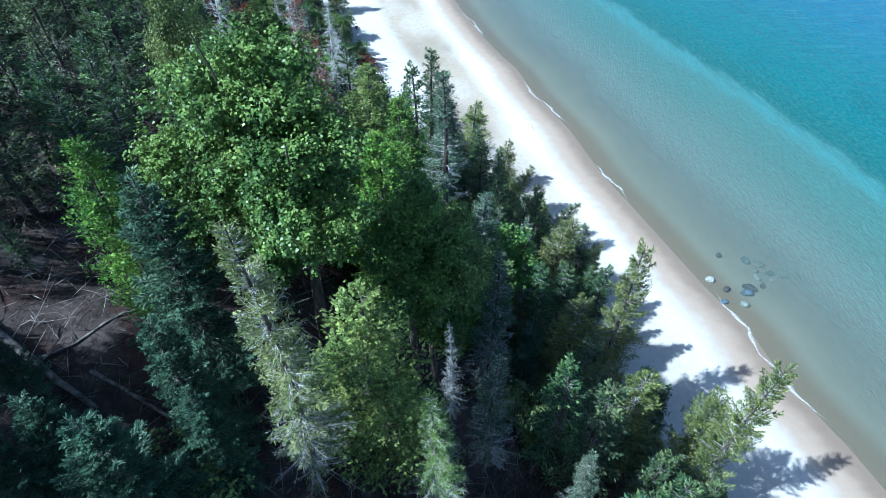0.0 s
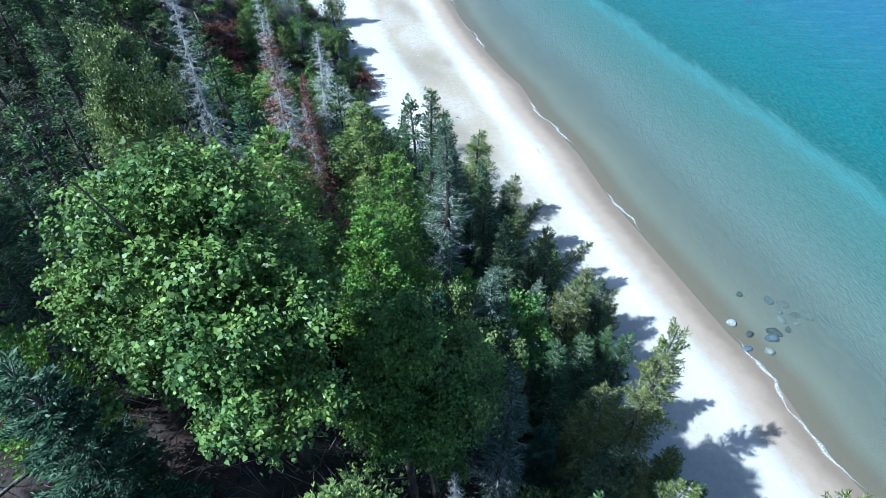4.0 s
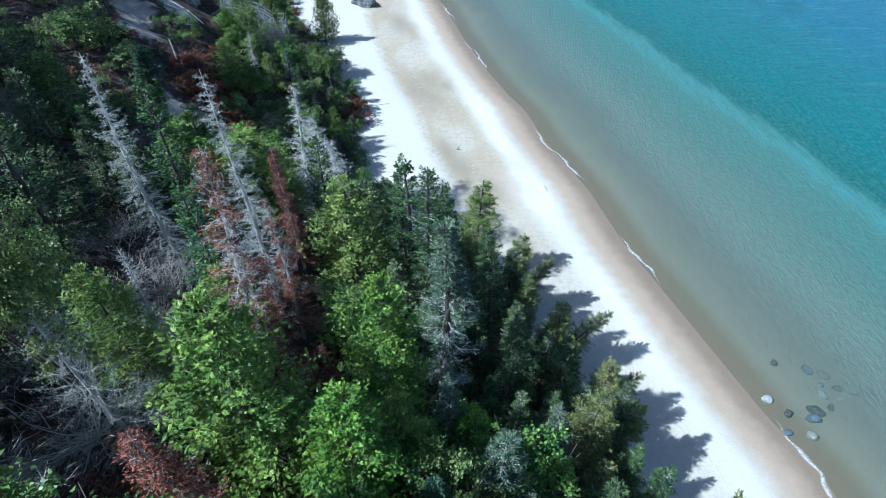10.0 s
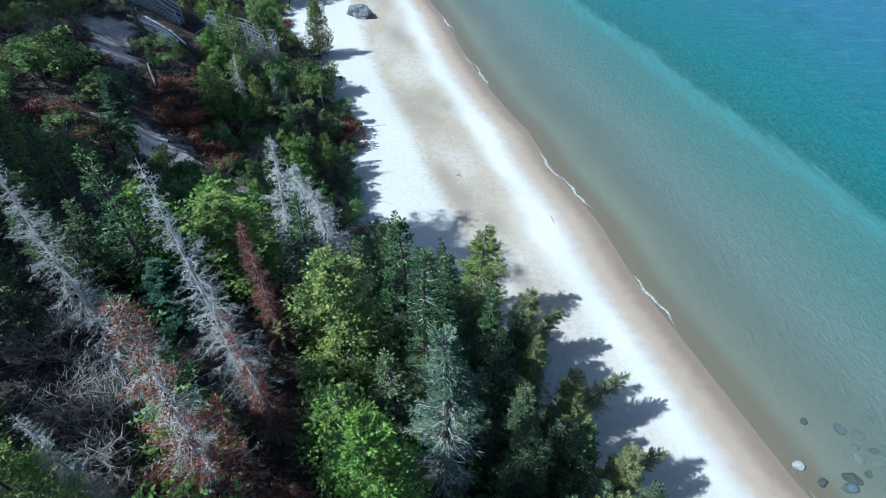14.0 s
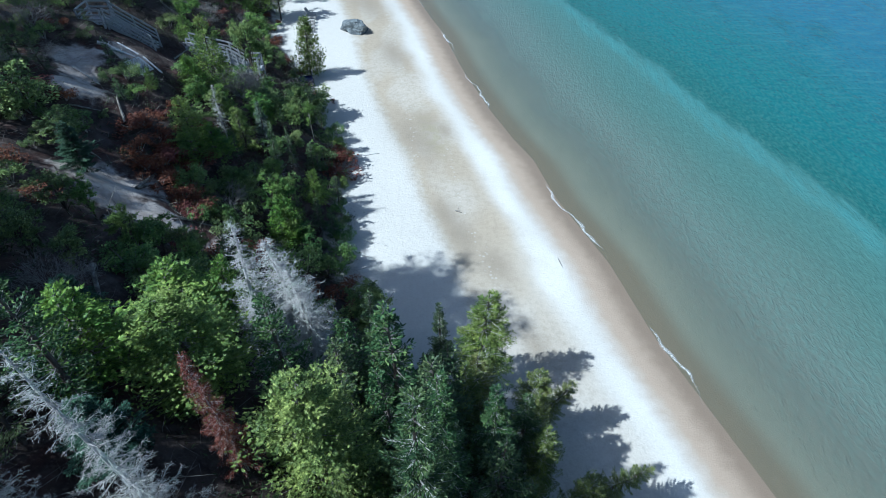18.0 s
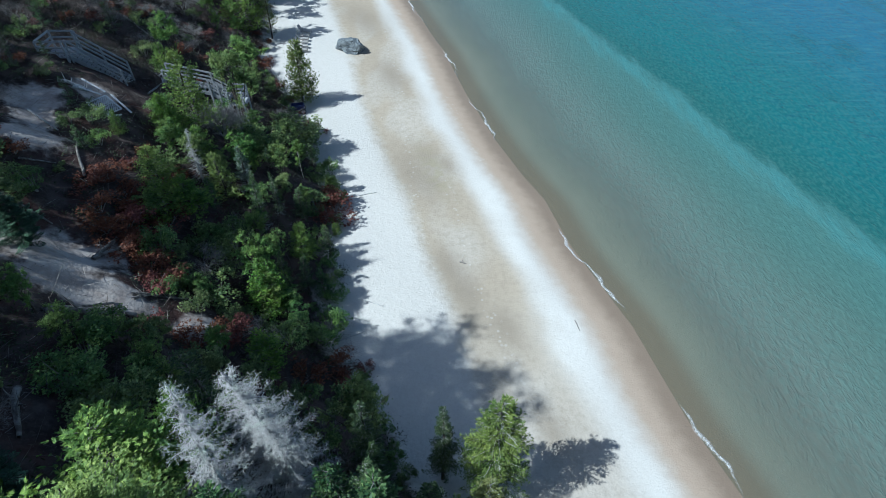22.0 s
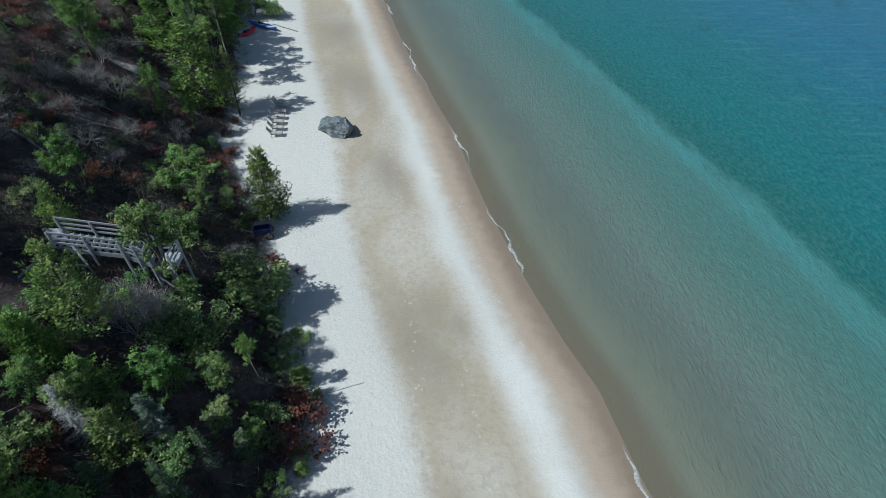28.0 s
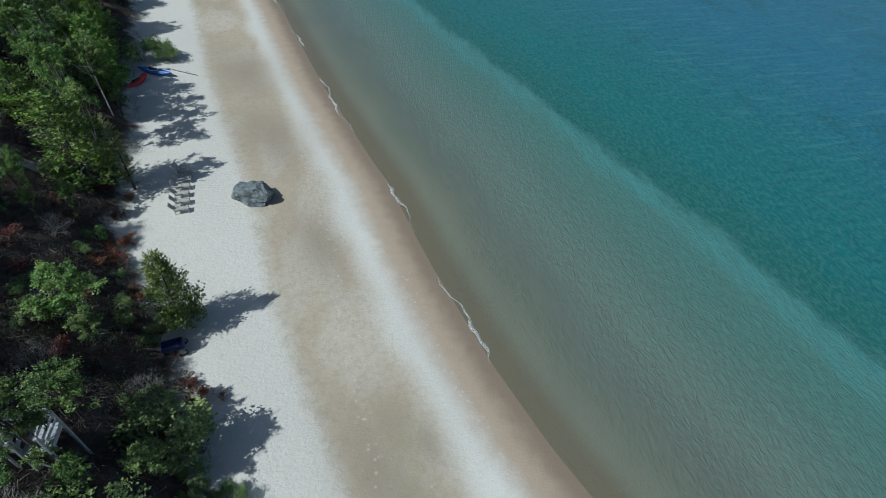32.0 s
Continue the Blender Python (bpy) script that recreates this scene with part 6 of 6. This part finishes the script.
# ---- kayaks and the beach cart ----
def hull(length, width, depth, n=20, sides=12):
    """A closed kayak hull with pointed raised ends."""
    s = np.linspace(-1, 1, n)
    half = width / 2 * (1 - np.abs(s) ** 2.4)
    rings = []
    for q, h in zip(s, np.maximum(half, 0.012)):
        a = np.arange(sides) * 2 * math.pi / sides
        zz = np.where(np.sin(a) < 0, np.sin(a) * depth * 0.6, np.sin(a) * depth * 0.38)
        rings.append(np.stack([np.full(sides, q * length / 2), np.cos(a) * h, zz * (0.35 + 0.65 * (1 - q * q)) + depth * 0.6 + 0.10 * q * q], 1))
    v = np.concatenate(rings)
    i, j = np.meshgrid(np.arange(n - 1), np.arange(sides), indexing="ij")
    k = (j + 1) % sides
    return v, np.stack([i * sides + j, i * sides + k, (i + 1) * sides + k, (i + 1) * sides + j], -1).reshape(-1, 4)


def kayak(label, x, y, turn, length, width, colour, stripe, seed):
    body = plain_material(label.split()[0] + "_plastic", colour, tuple(min(1, c * 1.3) for c in colour), 4, 0.4)
    trim = plain_material(label.split()[0] + "_trim", stripe, tuple(min(1, c * 1.2) for c in stripe), 4, 0.45)
    black = plain_material(label.split()[0] + "_cockpit", (0.02, 0.02, 0.025), (0.05, 0.05, 0.06), 6, 0.6)
    t = thing("kayak", label, "kayak", pose(x, y, float(ground_z(x, y)) + 0.02, 4, 0, turn))
    v, f = hull(length, width, 0.42)
    part("hull", mesh_np("hull", v, f, body, smooth=True), None, t)
    ring = [(0.62 * math.cos(a) - 0.15, width * 0.30 * math.sin(a), 0.425) for a in np.linspace(0, 2 * math.pi, 25)]
    v, f = tube(ring, [0.03] * 25, 6)
    part("cockpit_rim", mesh_np("rim", v, f, trim, smooth=True), None, t)
    # the hull is closed: a flat black disc paints the opening's inner shade
    bm = bmesh.new()
    bmesh.ops.create_circle(bm, cap_ends=True, segments=24, radius=1.0, matrix=Matrix.Translation((-0.15, 0, 0.428)) @ Matrix.Diagonal((0.6, width * 0.285, 1, 1)))
    part("cockpit", bm, black, t, "flat black disc in place of the shaded cockpit opening")
    bm = bmesh.new()
    box(bm, (0.34, width * 0.42, 0.05), pose(-0.5, 0, 0.47, 0, -70, 0), 0.015)
    part("seat_back", bm, black, t)
    for s in (-1, 1):
        pts = [(q, s * width * 0.36 * (1 - abs(2 * q / length) ** 2.4), 0.405 + 0.02 * abs(q)) for q in np.linspace(0.75, length * 0.44, 8)]
        v, f = tube(pts, [0.045] * 8, 5)
        part("deck_stripe", mesh_np("stripe", v, f, trim, smooth=True), None, t)
    return t


kayak("blue and white plastic kayak lying on the shaded sand", -21.0, 100.2, -28, 4.2, 0.85, (0.02, 0.12, 0.50), (0.72, 0.76, 0.82), 1)
kayak("red plastic kayak lying on the shaded sand", -22.1, 98.0, 66, 2.9, 0.8, (0.55, 0.03, 0.035), (0.45, 0.03, 0.03), 2)


boat = kayak("scarlet plastic kayak lying on the slope under the trees", 5.3, 11.0, -49, 2.9, 0.75, (0.50, 0.045, 0.03), (0.40, 0.04, 0.03), 3)
boat.matrix_basis = pose(5.3, 11.0, float(ground_z(5.3, 11.0)) + 0.12, 0, 27, -49)


def storage_box(x, y, turn):
    grey = plain_material("grey_box_plastic", (0.30, 0.31, 0.35), (0.40, 0.41, 0.45), 5, 0.55)
    t = thing("storage_box", "grey plastic storage box in the shade under the trees", "box", pose(x, y, float(ground_z(x, y)) - 0.05, 0, 12, turn))
    bm = bmesh.new()
    part("body", box(bm, (0.86, 0.56, 0.42), Matrix.Translation((0, 0, 0.21)), 0.03), grey, t)
    bm = bmesh.new()
    part("lid", box(bm, (0.92, 0.62, 0.06), Matrix.Translation((0, 0, 0.453)), 0.02), grey, t)
    for k in range(4):
        bm = bmesh.new()
        part("rib", box(bm, (0.05, 0.5, 0.02), Matrix.Translation((-0.3 + 0.2 * k, 0, 0.494)), 0.006), grey, t)


storage_box(7.2, 11.05, 35)


def cart():
    navy = plain_material("navy_canvas", (0.012, 0.018, 0.075), (0.025, 0.04, 0.14), 6, 0.8)
    rubber = plain_material("black_rubber", (0.012, 0.012, 0.013), (0.03, 0.03, 0.03), 10, 0.85)
    steel = plain_material("grey_steel", (0.35, 0.36, 0.38), (0.5, 0.5, 0.52), 10, 0.4, 0.9)
    x, y = -12.5, 65.0
    t = thing("beach_cart", "navy canvas beach cart with black wheels beside the bushes", "cart", pose(x, y, float(ground_z(x, y)), 0, 0, 12))
    bm = bmesh.new()
    box(bm, (1.15, 0.62, 0.46), Matrix.Translation((0, 0, 0.62)), 0.06)
    for f in [f for f in bm.faces if f.normal.z > 0.9]:
        r = bmesh.ops.inset_region(bm, faces=[f], thickness=0.04)
        bmesh.ops.translate(bm, vec=(0, 0, -0.32), verts=f.verts)
    part("canvas_tub", bm, navy, t)
    for wx in (-0.42, 0.42):
        for wy in (-0.40, 0.40):
            ring = [(wx + 0.235 * math.cos(a), wy, 0.27 + 0.235 * math.sin(a)) for a in np.linspace(0, 2 * math.pi, 25)]
            v, f = tube(ring, [0.045] * 25, 6)
            wheel = part("wheel", mesh_np("tyre", v, f, rubber, smooth=True), None, t, "black rubber wheel")
            bm = bmesh.new()
            bmesh.ops.create_cone(bm, cap_ends=True, segments=18, radius1=0.15, radius2=0.15, depth=0.05, matrix=Matrix.Translation((wx, wy, 0.27)) @ Matrix.Rotation(math.pi / 2, 4, "X"))
            part("rim", bm, steel, wheel)
        part("axle", beam((wx, -0.4, 0.27), (wx, 0.4, 0.27), 0.03, 0.03), steel, t)
    v, f = tube([(-0.6, 0, 0.42), (-1.0, 0, 0.7), (-1.35, 0, 1.0)], [0.016] * 3, 6)
    part("handle", mesh_np("handle", v, f, steel, smooth=True), None, t)


cart()


# ---- fallen wood ----
def fallen_log(a, b, r, what="weathered fallen log on the littered slope", name="fallen_log", m=None, stubs=4):
    rng = np.random.RandomState(int(abs(a[0] * 91 + a[1] * 37)) % 9999)
    n = 9
    s = np.linspace(0, 1, n)
    x, y = a[0] + (b[0] - a[0]) * s, a[1] + (b[1] - a[1]) * s
    za, zb = float(ground_z(*a)), float(ground_z(*b))
    z = np.maximum(za + (zb - za) * s, ground_z(x, y)) + r * 0.55
    pts = np.stack([x, y, z], 1)
    pts[1:-1] += rng.randn(n - 2, 3) * r * 0.15
    t = thing(name, what, "log")
    t.location = pts[0]
    v, f = tube(pts - pts[0], r * (1 - 0.45 * s), 9)
    part("trunk", mesh_np("trunk", v, f, m or M_LOG, smooth=True), None, t)
    for k in range(stubs):
        i = rng.randint(1, n - 1)
        d = unit(rng.randn(3) + np.array([0, 0, 0.9]))
        ln = rng.uniform(0.3, 1.1) * r * 7
        q = pts[i] - pts[0]
        v, f = tube([q, q + d * ln * 0.5 + rng.randn(3) * 0.03, q + d * ln], [r * 0.3, r * 0.2, r * 0.06], 5)
        part("branch_stub", mesh_np("stub", v, f, m or M_LOG, smooth=True), None, t)


fallen_log((-14.6, 34.9), (-12.9, 36.7), 0.17)
fallen_log((-15.6, 39.4), (-14.6, 42.0), 0.11)
fallen_log((-13.3, 37.6), (-12.0, 39.0), 0.08)
fallen_log((-13.5, 34.8), (-12.5, 35.3), 0.08)
fallen_log((-10.4, 7.7), (-7.0, 5.9), 0.11)
fallen_log((-7.4, 6.7), (-4.6, 5.5), 0.05)
fallen_log((-8.4, 6.6), (-6.4, 9.0), 0.035)
fallen_log((-12.6, 30.8), (-11.6, 29.2), 0.12)
fallen_log((-24.4, 69.2), (-21.6, 70.5), 0.09)
fallen_log((-28.3, 81.0), (-26.4, 85.6), 0.12)
fallen_log((-17.9, 44.3), (-19.0, 46.4), 0.08)
fallen_log((-19.8, 41.0), (-17.6, 40.6), 0.07)
fallen_log((-21.9, 48.0), (-20.2, 47.1), 0.07, m=M_DEAD)
fallen_log((-25.8, 72.4), (-23.4, 73.2), 0.06)
fallen_log((-24.0, 64.0), (-21.5, 63.2), 0.08)
fallen_log((-21.7, 50.9), (-20.5, 51.6), 0.12, "bleached fallen log beside the collapsed landing", m=M_DEAD)
fallen_log((-15.5, 39.2), (-15.4, 41.1), 0.10)
fallen_log((-13.2, 37.4), (-12.7, 38.4), 0.07)
fallen_log((-14.6, 34.8), (-13.7, 36.9), 0.09)
fallen_log((-13.4, 34.9), (-12.7, 35.2), 0.04)
fallen_log((-14.1, 41.7), (-13.4, 42.3), 0.03, m=M_DEAD)
fallen_log((-15.6, 40.1), (-15.2, 41.6), 0.07)
fallen_log((-20.2, 43.8), (-19.1, 44.5), 0.05)
fallen_log((-21.1, 51.0), (-20.6, 51.4), 0.12, m=M_DEAD)
SAND_POLE = "bare driftwood pole lying on the sand"
fallen_log((-6.8, 53.1), (-4.7, 53.9), 0.045, SAND_POLE, "driftwood", M_DEAD, 1)
fallen_log((-19.6, 101.0), (-17.0, 99.6), 0.07, SAND_POLE, "driftwood", M_LOG, 3)
fallen_log((8.05, 42.2), (8.2, 41.4), 0.03, "short dark stick on the sand", "driftwood", M_LOG, 1)
fallen_log((1.3, 46.9), (1.75, 46.7), 0.05, "short dark stick on the sand", "driftwood", M_LOG, 3)
fallen_log((-4.9, 43.4), (-3.2, 42.7), 0.03, "thin dead branch on the shaded sand", "driftwood", M_DEAD, 5)
fallen_log((-5.6, 40.2), (-4.2, 40.9), 0.03, "thin dead branch on the shaded sand", "driftwood", M_DEAD, 5)
fallen_log((-10.4, 60.0), (-9.3, 60.5), 0.03, "thin dead branch on the shaded sand", "driftwood", M_DEAD, 4)


def build_brushwood():
    """Fallen twigs and small branches strewn over the slope and the wood's floor."""
    rng = np.random.RandomState(8)
    n = 15000
    y = np.concatenate([rng.uniform(2, 14, n // 3), rng.uniform(12, 34, n // 6), rng.uniform(30, 88, n - n // 3 - n // 6)])
    x = edge_x(y) - rng.uniform(0.5, 24, n)
    z = ground_z(x, y) + rng.uniform(0.02, 0.5, n) ** 1.3
    a = rng.rand(n) * 6.283
    d = np.stack([np.cos(a), np.sin(a), rng.randn(n) * 0.35], 1)
    ln = rng.uniform(0.3, 1.9, n) * rng.uniform(0.5, 1, n)
    v, f = blades(np.stack([x, y, z], 1), d, rng.randn(n, 3) + (0, 0, 1), ln, rng.uniform(0.008, 0.026, n), 0.3)
    tagged(new("brushwood", mesh_np("brushwood", v, f, M_LOG)), "grey fallen twigs and branches on the forest floor", "brushwood", kind="stuff")


def build_undergrowth():
    """Low ferns, seedlings and grass tufts over the slope."""
    rng = np.random.RandomState(9)
    n = 21000
    y = np.concatenate([rng.uniform(0, 34, n // 3), rng.uniform(30, 70, n // 3), rng.uniform(60, 120, n - 2 * (n // 3))])
    x = edge_x(y) + 0.4 - rng.uniform(0, 1, n) ** 1.3 * 26
    keep = (bare_of(x, y) < 0.35) & (np.sin(x * 0.8 + 2 * np.sin(y * 0.5)) + np.sin(y * 0.9 + x * 0.3) > -0.7)
    x, y = x[keep], y[keep]
    rep = 9
    r = rng.uniform(0.15, 0.6, len(x))
    P = np.repeat(np.stack([x, y, ground_z(x, y)], 1), rep, 0) + rng.randn(len(x) * rep, 3) * (1, 1, 0.25) * np.repeat(r, rep)[:, None] * 0.5
    P[:, 2] += np.abs(rng.randn(len(P))) * np.repeat(r, rep) * 0.6
    a = rng.rand(len(P)) * 6.283
    D = np.stack([np.cos(a), np.sin(a), rng.uniform(0.1, 1.1, len(P))], 1)
    ln = rng.uniform(0.06, 0.2, len(P))
    v, f = blades(P, D, rng.randn(len(P), 3) * 0.5 + (0, 0, 1), ln, ln * 0.28, 0.15)
    tagged(new("undergrowth", mesh_np("undergrowth", v, f, M_FERN, {"clump": np.repeat(rng.rand(len(x)), rep * 4)})), "low brownish green undergrowth on the slope", "undergrowth", kind="stuff")


def build_bracken():
    """Withered grey-brown fronds drooping down the open slope."""
    rng = np.random.RandomState(12)
    n, rep = 9000, 6
    y = rng.uniform(54, 90, n)
    x = edge_x(y) - 0.8 - rng.uniform(0, 1, n) * 21
    keep = (bare_of(x, y) < 0.3) & (np.sin(x * 0.6 + 1.7 * np.sin(y * 0.4)) + np.sin(y * 0.7 - x * 0.2) > -0.9)
    x, y = np.repeat(x[keep], rep), np.repeat(y[keep], rep)
    k = len(x)
    x, y = x + rng.randn(k) * 0.15, y + rng.randn(k) * 0.15
    a = rng.uniform(-1.3, 0.6, k)
    out = np.stack([np.cos(a), np.sin(a), np.full(k, 0.0)], 1)
    ln = rng.uniform(0.15, 0.5, k)
    foot = np.stack([x, y, ground_z(x, y)], 1)
    top = foot + out * ln[:, None] * 0.5 + np.stack([np.zeros(k), np.zeros(k), rng.uniform(0.12, 0.4, k)], 1)
    wide = rng.uniform(0.012, 0.034, k)
    v1, f1 = blades(foot, top - foot, rng.randn(k, 3) * 0.4 + (0, 0, 1), np.linalg.norm(top - foot, axis=1), wide, 0.1)
    drop = out * 0.8 - np.array([0, 0, 1.0]) * rng.uniform(0.1, 0.8, k)[:, None]
    v2, f2 = blades(top - drop * 0.03, drop, rng.randn(k, 3) * 0.4 + (0, 0, 1), ln * 0.8, wide * 1.2, 0.1)
    v, f = joined([(v1, f1), (v2, f2)])
    own = np.repeat(rng.rand(k), 4)
    tagged(new("bracken", mesh_np("bracken", v, f, M_BRACKEN, {"clump": np.concatenate([own, own])})), "withered grey-brown bracken drooping on the slope", "bracken", kind="stuff")


build_brushwood()
build_undergrowth()
build_bracken()
